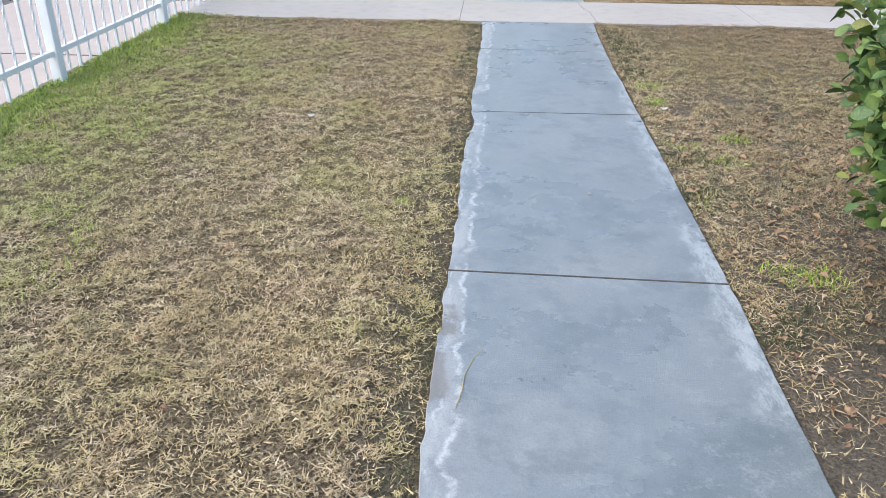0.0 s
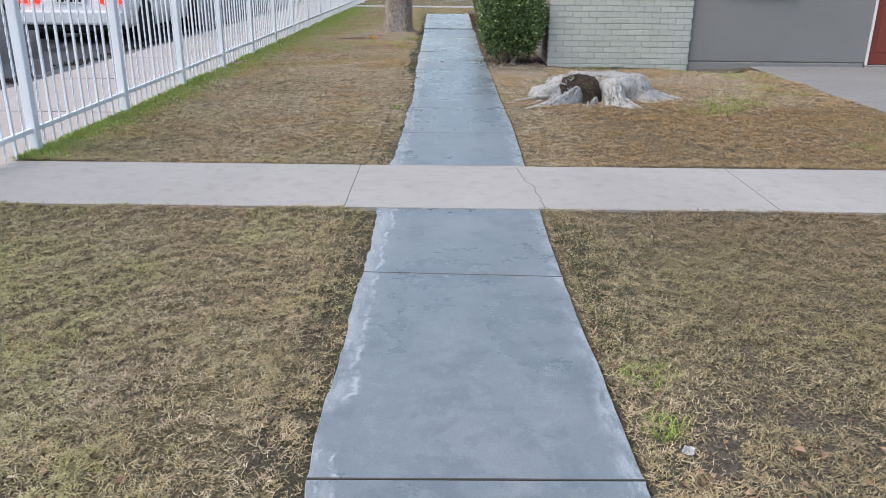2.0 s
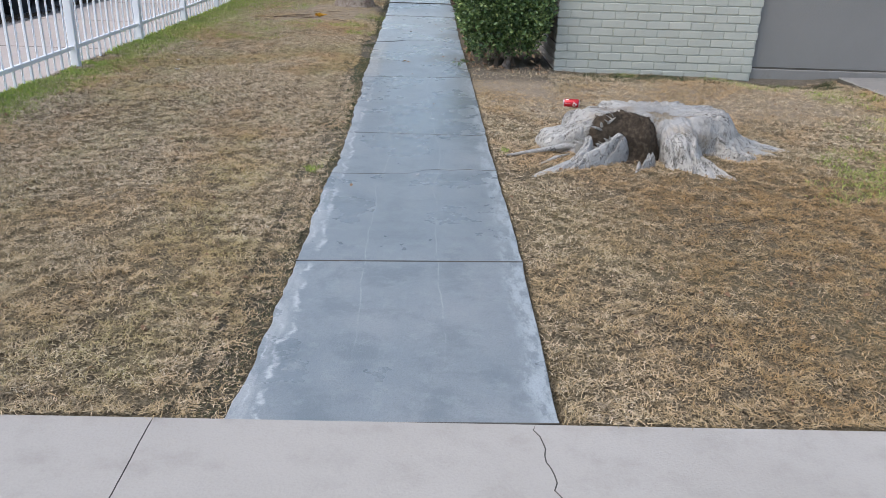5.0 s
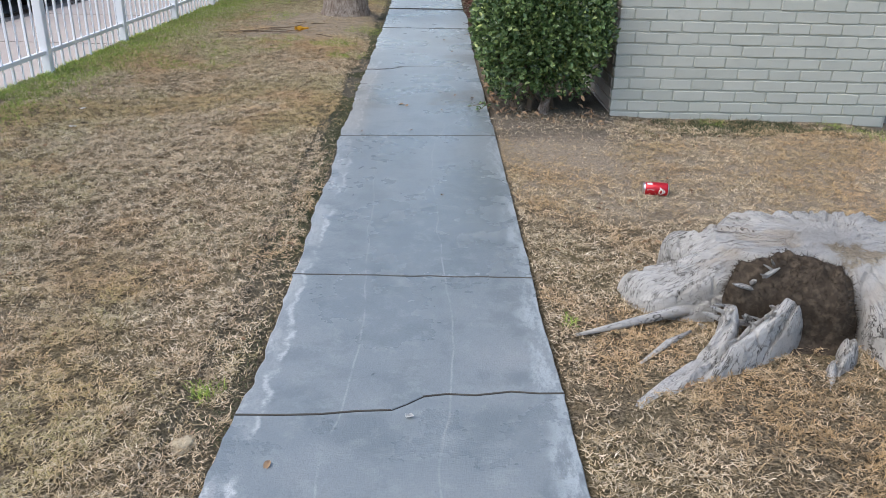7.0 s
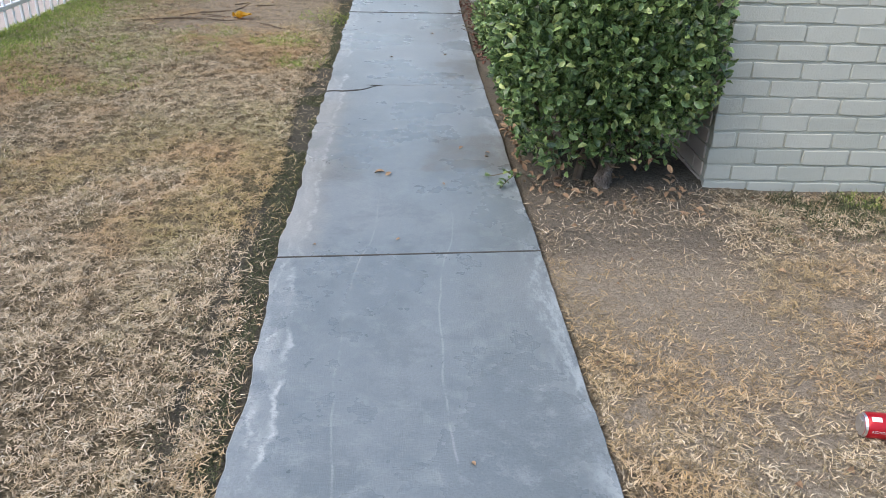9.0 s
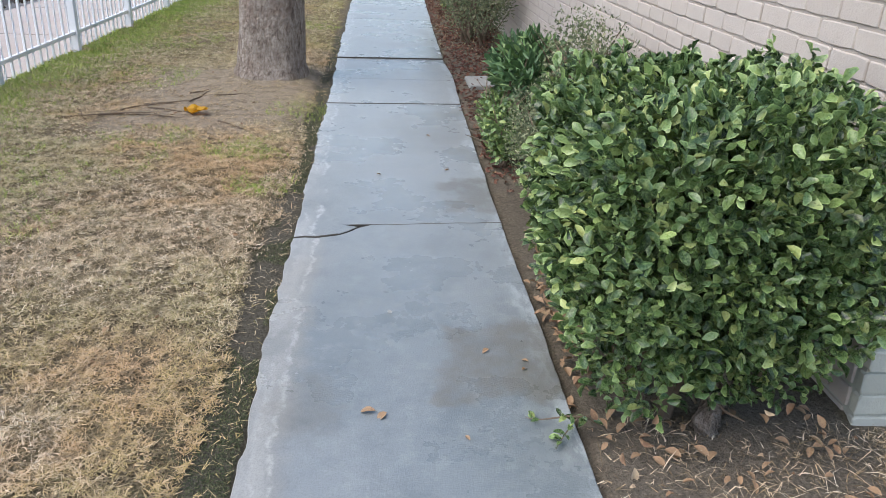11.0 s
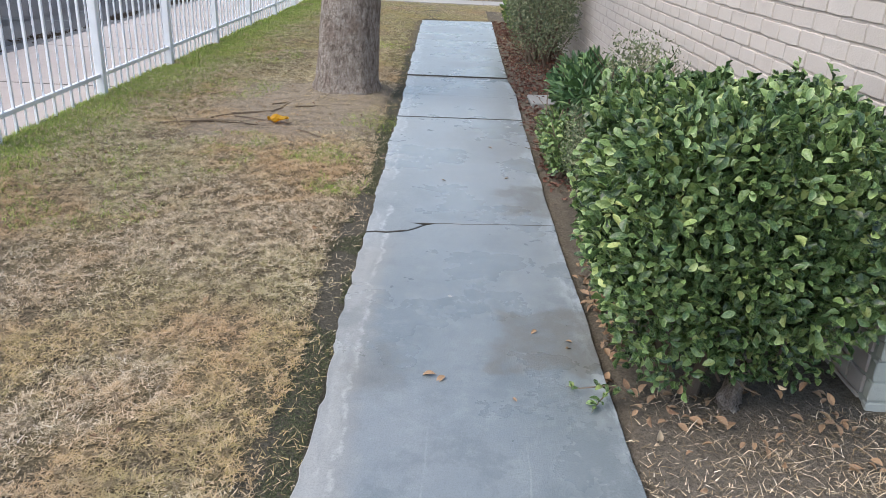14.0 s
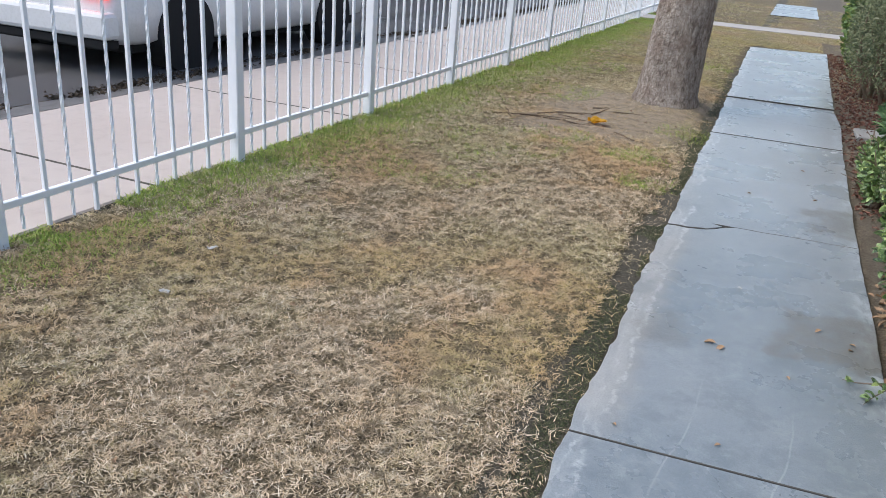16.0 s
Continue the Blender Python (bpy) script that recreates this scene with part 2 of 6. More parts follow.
def make_straw():
    k = Mat("dry_grass", 0.75, 0.25)
    c = k.ramp(k.isle, (0.0, (0.130, 0.097, 0.060)), (0.20, (0.370, 0.285, 0.170)), (0.5, (0.635, 0.505, 0.338)),
               (0.72, (0.785, 0.665, 0.490)), (0.88, (0.480, 0.345, 0.195)), (1.0, (0.850, 0.780, 0.620)))
    rust = k.calc("MULTIPLY", k.span(k.noise(0.8, 5, 0.65), 0.46, 0.61), k.span(k.axis(1), -5.5, -3.5, 0.2, 0.62))
    c = k.mix(rust, c, (0.540, 0.345, 0.165))
    c = k.mix(k.span(k.noise(1.7, 4, 0.6, (1, 0.8, 1)), 0.52, 0.68, 0.0, 0.4), c, (0.360, 0.290, 0.170))
    # greyer, browner thatch right of the walk before the cross walk
    # golden tufts nearer the street corner
    c = k.mix(k.calc("MULTIPLY", k.span(k.axis(1), -4.2, -2.4, 0.5, 0.0), k.span(k.noise(3.2, 4, 0.6), 0.35, 0.6, 0.4, 1.0)), c, (0.430, 0.325, 0.165))
    worn = k.calc("MULTIPLY", k.span(k.axis(0), 0.0, 0.5), k.span(k.axis(1), -6.4, -5.6, 0.7, 0.0))
    worn = k.calc("MAXIMUM", worn, band(k, k.axis(1), -8.0, -5.9, 0.5))
    c = k.mix(k.calc("MULTIPLY", worn, k.span(k.axis(0), 0.0, 0.5, 0.18, 0.62)), c, (0.215, 0.155, 0.088))
    green = k.calc("MULTIPLY", k.span(k.noise(0.7, 6, 0.7, (1.3, 0.8, 1)), 0.46, 0.60), k.span(k.axis(1), -6.5, -4.5, 0.6, 0.35))
    green = k.calc("MULTIPLY", green, k.span(k.axis(0), -0.9, 0.2, 1.0, 0.25))
    green = k.calc("MAXIMUM", green, k.calc("MULTIPLY", k.span(k.axis(1), 4.5, 8.0, 0.0, 0.75), k.span(k.noise(1.1, 4), 0.36, 0.55)))
    c = k.mix(k.calc("MULTIPLY", green, k.span(k.isle, 0.2, 0.95, 1.0, 0.25)), c, (0.375, 0.385, 0.125))
    # browner clumps right of the walk, past the cross walk
    brown = k.calc("MULTIPLY", k.span(k.axis(0), 0.2, 0.9, 0.1, 1.0), k.calc("MULTIPLY", band(k, k.axis(1), -5.3, -2.5, 0.4), k.span(k.noise(9, 5, 0.65), 0.40, 0.60, 0.35, 0.85)))
    c = k.mix(brown, c, (0.330, 0.205, 0.085))
    fresh = k.calc("MULTIPLY", k.span(k.axis(0), -3.0, -1.7, 0.75, 0.12), k.span(k.axis(1), -7.2, -6.0, 1.0, 0.0))
    c = k.mix(k.calc("MULTIPLY", fresh, k.span(k.noise(3.5, 5, 0.7), 0.36, 0.56)), c, (0.470, 0.500, 0.170))
    # shade between tufts, painted into the blade colour as dark noise patches
    tuft_shade = k.calc("MAXIMUM", k.span(k.noise(10, 4, 0.6), 0.53, 0.64, 0.0, 0.3), k.span(k.noise(24, 3, 0.6), 0.52, 0.61, 0.0, 0.62))
    return k.colour(k.mix(tuft_shade, c, (0.125, 0.096, 0.060))).m


def make_green():
    k = Mat("green_grass", 0.6, 0.35)
    c = k.ramp(k.isle, (0.0, (0.125, 0.200, 0.030)), (0.5, (0.285, 0.400, 0.062)), (1.0, (0.470, 0.540, 0.130)))
    k.colour(k.mix(k.span(k.noise(3, 3), 0.5, 0.7, 0.0, 0.5), c, (0.30, 0.28, 0.12)))
    return k.m


def make_weed():
    k = Mat("low_weed", 0.7, 0.25)
    k.colour(k.ramp(k.isle, (0.0, (0.040, 0.050, 0.026)), (0.7, (0.095, 0.112, 0.052)), (1.0, (0.21, 0.20, 0.11))))
    return k.m


def make_brick(name, a, b, dirt):
    k = Mat(name, 0.78, 0.3)
    big, mid, fine = k.noise(1.5, 4), k.noise(14, 6, 0.65), k.noise(130, 4, 0.6)
    c = k.mix(k.one(), a, b)
    c = k.mix(k.span(mid, 0.5, 0.8, 0.0, 0.4), c, dirt)
    k.colour(k.mix(k.span(big, 0.45, 0.7, 0.0, 0.25), c, dirt))
    return k.bump(k.calc("ADD", k.calc("MULTIPLY", mid, 2.0), fine), 0.45, 0.006).m


def make_stucco(name, a, b, size, strength):
    k = Mat(name, 0.9, 0.2)
    big, fine = k.noise(1.0, 5, 0.6), k.noise(size, 5, 0.7)
    k.colour(k.mix(k.span(fine, 0.3, 0.8, 0.0, 0.35), k.ramp(big, (0.3, a), (0.7, b)), b))
    return k.bump(fine, strength, 0.01).m


def make_paint(name, c, d, rough=0.45, scale=20, wear=0.25):
    k = Mat(name, rough, 0.4)
    n, f = k.noise(scale, 6, 0.65), k.noise(scale * 9, 3)
    k.colour(k.mix(k.span(n, 0.5, 0.8, 0.0, wear), c, d))
    return k.bump(k.calc("ADD", n, f), 0.12, 0.003).m


def make_leaf(name, dark, mid, light, tip, rough=0.38, objects=False, rim=0.0):
    """Leaves; rim: how strongly the margin pales."""
    k = Mat(name, rough, 0.5)
    r = k.one() if objects else k.isle
    c = k.ramp(r, (0.0, dark), (0.5, mid), (0.88, light), (1.0, tip))
    vein = k.noise(130, 5, 0.7)
    c = k.mix(k.span(vein, 0.50, 0.66, 0.0, 0.5), c, light)
    c = k.mix(k.span(vein, 0.36, 0.46, 0.5, 0.0), c, dark)
    c = k.mix(k.span(k.noise(34, 4), 0.56, 0.70, 0.0, 0.28), c, tip)
    if rim:
        a = k.t.nodes.new("ShaderNodeAttribute")
        a.attribute_name = "margin"
        edge = k.calc("MULTIPLY", k.span(a.outputs["Fac"], 0.62, 0.95), k.span(r, 0.25, 0.8, 0.15, 1.0))
        c = k.mix(k.calc("MULTIPLY", edge, rim), c, (0.40, 0.52, 0.20))
        c = k.mix(k.span(a.outputs["Fac"], 0.03, 0.12, 0.35, 0.0), c, light)
    k.colour(c)
    k.gloss(k.span(vein, 0.3, 0.7, rough - 0.08, rough + 0.2))
    return k.bump(vein, 0.3, 0.003).m


def make_bark():
    k = Mat("bark", 0.95, 0.15)
    ridge, fine, big = k.noise(30, 7, 0.72, (1, 1, 0.42), 0.6), k.noise(130, 4, 0.7), k.noise(4.5, 5, 0.6)
    flake = k.cells(38)
    c = k.ramp(ridge, (0.36, (0.215, 0.176, 0.145)), (0.48, (0.445, 0.380, 0.325)), (0.64, (0.640, 0.580, 0.515)))
    c = k.mix(k.span(big, 0.50, 0.64, 0.0, 0.45), c, (0.255, 0.182, 0.142))
    c = k.mix(k.span(flake, 0.44, 0.62, 0.0, 0.18), c, (0.150, 0.112, 0.088))
    k.colour(k.mix(k.span(fine, 0.52, 0.72, 0.0, 0.35), c, (0.105, 0.084, 0.066)))
    return k.bump(k.calc("SUBTRACT", k.calc("ADD", k.calc("MULTIPLY", ridge, 2.0), fine), flake), 1.0, 0.022).m


def make_stump():
    k = Mat("weathered_wood", 0.85, 0.2)
    dx, dy = k.calc("SUBTRACT", k.axis(0), 1.02), k.calc("ADD", k.axis(1), 2.12)
    ang = k.calc("ARCTAN2", dy, dx)
    rad = k.calc("SQRT", k.calc("ADD", k.calc("MULTIPLY", dx, dx), k.calc("MULTIPLY", dy, dy)))
    vec = k.t.nodes.new("ShaderNodeCombineXYZ")
    for i, (v, m) in enumerate(((ang, 1.0), (rad, 0.55), (k.axis(2), 0.9))):
        k.put(vec.inputs[i], k.calc("MULTIPLY", v, m))
    world_pos, k.pos = k.pos, vec.outputs[0]
    streak, split = k.noise(22, 6, 0.72, None, 0.3), k.noise(9, 4, 0.6, None, 0.4)
    hair = k.noise(48, 3, 0.6, (1, 0.35, 0.3), 0.2)
    k.pos = world_pos
    big, fine = k.noise(4, 6, 0.65), k.noise(60, 5, 0.75)
    c = k.ramp(big, (0.3, (0.45, 0.435, 0.405)), (0.55, (0.60, 0.585, 0.555)), (0.75, (0.70, 0.69, 0.66)))
    c = k.mix(k.calc("MULTIPLY", k.span(streak, 0.53, 0.64, 0.0, 0.75), k.span(rad, 0.15, 0.40)), c, (0.21, 0.20, 0.185))
    lines = k.calc("MULTIPLY", k.span(k.calc("ABSOLUTE", k.calc("SUBTRACT", hair, 0.5)), 0.0, 0.03, 1.0, 0.0), k.span(k.noise(7, 4), 0.42, 0.54, 0.15, 0.9))
    c = k.mix(k.calc("MULTIPLY", lines, k.span(rad, 0.22, 0.36)), c, (0.075, 0.070, 0.062))
    crack = k.span(k.calc("ABSOLUTE", k.calc("SUBTRACT", split, 0.5)), 0.0, 0.012, 1.0, 0.0)
    crack = k.calc("MULTIPLY", k.calc("MULTIPLY", crack, k.span(k.noise(5, 3), 0.46, 0.54)), band(k, rad, 0.15, 0.42, 0.06))
    # earth and chaff caught in the dish of the top
    ex, ey = k.calc("MULTIPLY", k.calc("SUBTRACT", dx, 0.07), 1.0), k.calc("MULTIPLY", k.calc("ADD", dy, 0.07), 2.0)
    dish = k.calc("ADD", k.calc("SQRT", k.calc("ADD", k.calc("MULTIPLY", ex, ex), k.calc("MULTIPLY", ey, ey))), k.calc("MULTIPLY", k.calc("SUBTRACT", k.noise(12, 5, 0.7), 0.5), 0.35))
    ring = k.calc("MULTIPLY", k.span(k.noise(15, 6, 0.7, (1, 1.6, 1), 1.0), 0.52, 0.66), k.span(rad, 0.3, 0.5, 0.5, 0.0))
    c = k.mix(ring, c, (0.36, 0.34, 0.31))
    c = k.mix(k.calc("MULTIPLY", crack, 0.85), c, (0.07, 0.058, 0.045))
    c = k.mix(k.span(k.noise(2.6, 4), 0.60, 0.70, 0.0, 0.35), c, (0.46, 0.355, 0.23))
    c = k.mix(k.span(dish, 0.10, 0.17, 0.85, 0.0), c, k.ramp(fine, (0.35, (0.20, 0.15, 0.09)), (0.65, (0.52, 0.42, 0.28))))
    k.colour(k.mix(k.span(fine, 0.55, 0.72, 0.0, 0.25), c, (0.30, 0.275, 0.24)))
    return k.bump(k.calc("SUBTRACT", k.calc("ADD", k.calc("MULTIPLY", streak, 2.0), fine), k.calc("MULTIPLY", crack, 2.0)), 0.9, 0.016).m


def make_plain(name, c, rough=0.5, spec=0.5, metal=0.0, d=None):
    k = Mat(name, rough, spec, metal)
    k.colour(k.mix(k.span(k.noise(40, 4), 0.4, 0.75, 0.0, 0.5), c, d or tuple(v * 0.75 for v in c)))
    return k.m


WALK = make_walk_concrete()
PALE = make_concrete("pale_concrete", (0.375, 0.352, 0.318), (0.450, 0.425, 0.388), (0.270, 0.248, 0.218))
STOOP = make_concrete("stoop_concrete", (0.255, 0.246, 0.230), (0.300, 0.288, 0.270), (0.175, 0.166, 0.152))
SIDEWALK = make_concrete("street_concrete", (0.428, 0.368, 0.328), (0.465, 0.415, 0.378), (0.352, 0.305, 0.275))
GUTTER = make_concrete("gutter_concrete", (0.264, 0.264, 0.264), (0.326, 0.321, 0.317), (0.141, 0.136, 0.132))
ASPHALT = make_asphalt()
GRIME = make_concrete("joint_grime", (0.075, 0.070, 0.060), (0.132, 0.123, 0.106), (0.053, 0.048, 0.040))
SOIL = make_soil()
STRAW, GREEN, WEED = make_straw(), make_green(), make_weed()
BRICK_A = make_brick("pale_green_brick_paint", (0.482, 0.494, 0.432), (0.545, 0.550, 0.482), (0.40, 0.408, 0.355))
BRICK_B = make_brick("cream_brick_paint", (0.490, 0.436, 0.390), (0.540, 0.486, 0.438), (0.42, 0.366, 0.322))
JOINT_A = make_brick("pale_green_joint", (0.44, 0.452, 0.396), (0.47, 0.48, 0.42), (0.26, 0.265, 0.232))
JOINT_B = make_brick("cream_joint", (0.43, 0.380, 0.335), (0.46, 0.410, 0.362), (0.30, 0.26, 0.225))
STUCCO = make_stucco("grey_stucco", (0.236, 0.230, 0.217), (0.272, 0.265, 0.251), 55, 0.5)
STUCCO_B = make_stucco("cream_stucco", (0.46, 0.41, 0.37), (0.50, 0.45, 0.40), 32, 1.0)
WHITE = make_paint("white_fence_paint", (0.80, 0.82, 0.84), (0.62, 0.62, 0.60))
TRIM = make_paint("white_trim_paint", (0.78, 0.78, 0.76), (0.6, 0.58, 0.54))
DOOR = make_paint("oxblood_door_paint", (0.23, 0.052, 0.034), (0.15, 0.035, 0.025), 0.4, 12)
ROOF = make_plain("roof_felt", (0.16, 0.14, 0.12), 0.95, 0.2)
BARK, WOOD = make_bark(), make_stump()
ROT = make_plain("rotten_wood", (0.058, 0.046, 0.035), 0.98, 0.05, 0.0, (0.185, 0.148, 0.110))
LEAF = make_leaf("hedge_leaf", (0.014, 0.032, 0.015), (0.090, 0.160, 0.058), (0.215, 0.318, 0.105), (0.45, 0.49, 0.18), 0.22, False, 0.55)
LEAF_ONE = make_leaf("hedge_leaf_single", (0.014, 0.032, 0.015), (0.090, 0.160, 0.058), (0.215, 0.318, 0.105), (0.45, 0.49, 0.18), 0.22, True, 0.55)
LEAF_BIG = make_leaf("broad_leaf", (0.040, 0.085, 0.030), (0.100, 0.185, 0.045), (0.200, 0.300, 0.075), (0.42, 0.40, 0.13), 0.45)
LEAF_GREY = make_leaf("grey_leaf", (0.075, 0.100, 0.055), (0.150, 0.185, 0.095), (0.240, 0.265, 0.145), (0.36, 0.35, 0.22), 0.7)
LEAF_LONG = make_leaf("long_leaf", (0.040, 0.090, 0.040), (0.085, 0.170, 0.070), (0.160, 0.270, 0.100), (0.30, 0.40, 0.17), 0.45)
LEAF_DRY = make_leaf("fallen_leaf", (0.17, 0.095, 0.055), (0.30, 0.185, 0.105), (0.42, 0.30, 0.18), (0.50, 0.41, 0.29), 0.8)
LEAF_RED = make_leaf("mulch", (0.075, 0.035, 0.026), (0.150, 0.062, 0.045), (0.215, 0.105, 0.070), (0.30, 0.19, 0.13), 0.85)
TWIG = make_plain("twig_bark", (0.17, 0.13, 0.095), 0.9, 0.15)
CAN_RED = make_plain("red_can_lacquer", (0.52, 0.012, 0.022), 0.28, 0.6, 0.35, (0.42, 0.01, 0.02))
STEEL = make_plain("bare_aluminium", (0.72, 0.72, 0.73), 0.3, 0.5, 0.9)
INK = make_plain("white_print", (0.78, 0.76, 0.75), 0.4, 0.4)
YELLOW = make_plain("yellow_wrapper", (0.72, 0.42, 0.025), 0.45, 0.4)
PAPER = make_plain("white_paper", (0.72, 0.72, 0.70), 0.8, 0.2)
STONE = make_plain("grey_stone", (0.30, 0.30, 0.28), 0.9, 0.2)
ROCK = make_plain("tan_stone", (0.48, 0.40, 0.27), 0.9, 0.2)
CARPAINT = make_plain("white_car_paint", (0.72, 0.72, 0.72), 0.25, 0.6, 0.0, (0.62, 0.62, 0.61))
RUBBER = make_plain("black_rubber", (0.016, 0.016, 0.017), 0.85, 0.3)
RIM = make_plain("wheel_alloy", (0.42, 0.42, 0.43), 0.35, 0.5, 0.8)
GLASS = make_plain("dark_car_glass", (0.012, 0.014, 0.016), 0.06, 0.8)
TAIL = Mat("lit_tail_lamp", 0.2, 0.6)
TAIL.colour((0.55, 0.01, 0.012))
TAIL.b.inputs["Emission Color"].default_value = (1.0, 0.03, 0.02, 1)
TAIL.b.inputs["Emission Strength"].default_value = 1.3
TAIL = TAIL.m
PANE = make_plain("window_pane", (0.02, 0.025, 0.03), 0.05, 0.8)

# ---- mesh helpers ----
rng = np.random.default_rng(7)


def value_noise(x, y, seed=0):
    """Smooth noise from 0 to 1 over arrays of x and y."""
    xi, yi = np.floor(x).astype(np.int64), np.floor(y).astype(np.int64)
    fx, fy = x - xi, y - yi
    fx, fy = fx * fx * (3 - 2 * fx), fy * fy * (3 - 2 * fy)

    def h(a, b):
        n = (a * 374761393 + b * 668265263 + seed * 974711) & 0x7FFFFFFF
        n = ((n ^ (n >> 13)) * 1274126177) & 0x7FFFFFFF
        return ((n ^ (n >> 16)) & 0xFFFF) / 65535.0
    return (h(xi, yi) * (1 - fx) + h(xi + 1, yi) * fx) * (1 - fy) + (h(xi, yi + 1) * (1 - fx) + h(xi + 1, yi + 1) * fx) * fy


def fractal(x, y, seed=0):
    return 0.55 * value_noise(x, y, seed) + 0.3 * value_noise(2.1 * x, 2.1 * y, seed + 1) + 0.15 * value_noise(4.3 * x, 4.3 * y, seed + 2)


def np_mesh(name, verts, faces, material, smooth=False):
    """A mesh from arrays; all faces have the same number of corners."""
    verts, faces = np.asarray(verts, np.float32).reshape(-1, 3), np.asarray(faces, np.int32)
    me = bpy.data.meshes.new(name)
    n, k = faces.shape
    me.vertices.add(len(verts))
    me.vertices.foreach_set("co", verts.ravel())
    me.loops.add(n * k)
    me.loops.foreach_set("vertex_index", faces.ravel())
    me.polygons.add(n)
    me.polygons.foreach_set("loop_start", np.arange(0, n * k, k, dtype=np.int32))
    me.polygons.foreach_set("use_smooth", np.full(n, smooth))
    me.update(calc_edges=True)
    me.materials.append(material)
    return me


def set_margin(me, pattern):
    """Marks each vertex of repeated leaves: 0 on the midrib, 1 on the margin."""
    n = len(me.vertices)
    me.attributes.new("margin", "FLOAT", "POINT").data.foreach_set("value", np.tile(pattern, n // len(pattern)).astype(np.float32))
    return me


OVAL_MARGIN = np.array([0.0] * 5 + [1.0] * 11)
PLAIN_MARGIN = np.array([0.0, 0.0, 0.0, 1, 1, 1, 1, 1, 1])


def np_part(name, verts, faces, material, parent=None, label="", smooth=False):
    ob = new(name, np_mesh(name, verts, faces, material, smooth))
    ob.parent = parent
    return tagged(ob, label)


def to_mesh(name, bm, material, smooth=False):
    bmesh.ops.recalc_face_normals(bm, faces=bm.faces)
    for f in bm.faces:
        f.smooth = smooth
    me = bpy.data.meshes.new(name)
    bm.to_mesh(me)
    bm.free()
    me.materials.append(material)
    return me


def part(name, bm, material, parent=None, label="", smooth=False):
    ob = new(name, to_mesh(name, bm, material, smooth))
    if name == "slab":
        ob.data.materials.append(GRIME)
    ob.parent = parent
    return tagged(ob, label)


def box(x0, x1, y0, y1, z0, z1, bevel=0.0, bm=None, segments=1):
    bm = bm or bmesh.new()
    vs = [bm.verts.new((x, y, z)) for z in (z0, z1) for x, y in ((x0, y0), (x1, y0), (x1, y1), (x0, y1))]
    fs = [bm.faces.new([vs[i] for i in q]) for q in ((3, 2, 1, 0), (4, 5, 6, 7), (0, 1, 5, 4), (1, 2, 6, 5), (2, 3, 7, 6), (3, 0, 4, 7))]
    if bevel:
        bmesh.ops.bevel(bm, geom=list({e for f in fs for e in f.edges}), offset=bevel, segments=segments, affect="EDGES", profile=0.5)
    return bm


def tube(points, radii, sides=8, wobble=0.0, bm=None):
    """A tapered tube through points, closed at both ends."""
    bm = bm or bmesh.new()
    rings = []
    for i, (p, r) in enumerate(zip(points, radii)):
        p = Vector(p)
        d = Vector(points[min(i + 1, len(points) - 1)]) - Vector(points[max(i - 1, 0)])
        q = d.to_track_quat("Z", "Y")
        ring = []
        for s in range(sides):
            a = 2 * math.pi * s / sides
            k = r * (1 + wobble * (noise.noise(p * 9 + Vector((math.cos(a), math.sin(a), 0)) * 1.7)))
            ring.append(bm.verts.new(p + q @ Vector((k * math.cos(a), k * math.sin(a), 0))))
        rings.append(ring)
    for a, b in zip(rings, rings[1:]):
        for s in range(sides):
            bm.faces.new((a[s], a[(s + 1) % sides], b[(s + 1) % sides], b[s]))
    bm.faces.new(list(reversed(rings[0])))
    bm.faces.new(rings[-1])
    return bm


def prism(outline, z0, z1, round_edge=0.0035, dirty=""):
    """A flat slab over an outline of (x, y), anticlockwise, its upper edge slightly rounded; dirty: the axis along which its edges hold grime."""
    bm = bmesh.new()
    n = len(outline)
    inner = []
    for i in range(n):
        a, b, c = (Vector(outline[j % n]) for j in (i - 1, i, i + 1))
        d = (c - a).normalized()
        inner.append((b.x - d.y * round_edge, b.y + d.x * round_edge))
    low = [bm.verts.new((x, y, z0)) for x, y in outline]
    mid = [bm.verts.new((x, y, z1 - round_edge)) for x, y in outline]
    top = [bm.verts.new((x, y, z1)) for x, y in inner]
    for u, v in ((low, mid), (mid, top)):
        for i in range(n):
            d = Vector(outline[(i + 1) % n]) - Vector(outline[i])
            grimy = (u is low and dirty != "y") or (dirty == "x" and abs(d.x) > 1.5 * abs(d.y)) or (dirty == "y" and abs(d.y) > abs(d.x))
            bm.faces.new((u[i], u[(i + 1) % n], v[(i + 1) % n], v[i])).material_index = int(grimy)
    bm.faces.new(top)
    return bm


def leaf_shape(fold=0.18, droop=0.12):
    """One folded oval leaf, 1 long, from its stalk at the origin along +y."""
    v = np.array([(0, 0, 0), (0, .34, 0), (0, .72, -.02), (-.10, .97, -droop * .8), (.10, .97, -droop * .8),
                  (-.22, .26, fold * .8), (-.31, .66, fold), (.22, .26, fold * .8), (.31, .66, fold)])
    f = np.array([(0, 1, 5), (1, 6, 5), (1, 2, 6), (2, 3, 6), (0, 7, 1), (1, 7, 8), (1, 8, 2), (2, 8, 4), (2, 4, 3)])
    return v, f


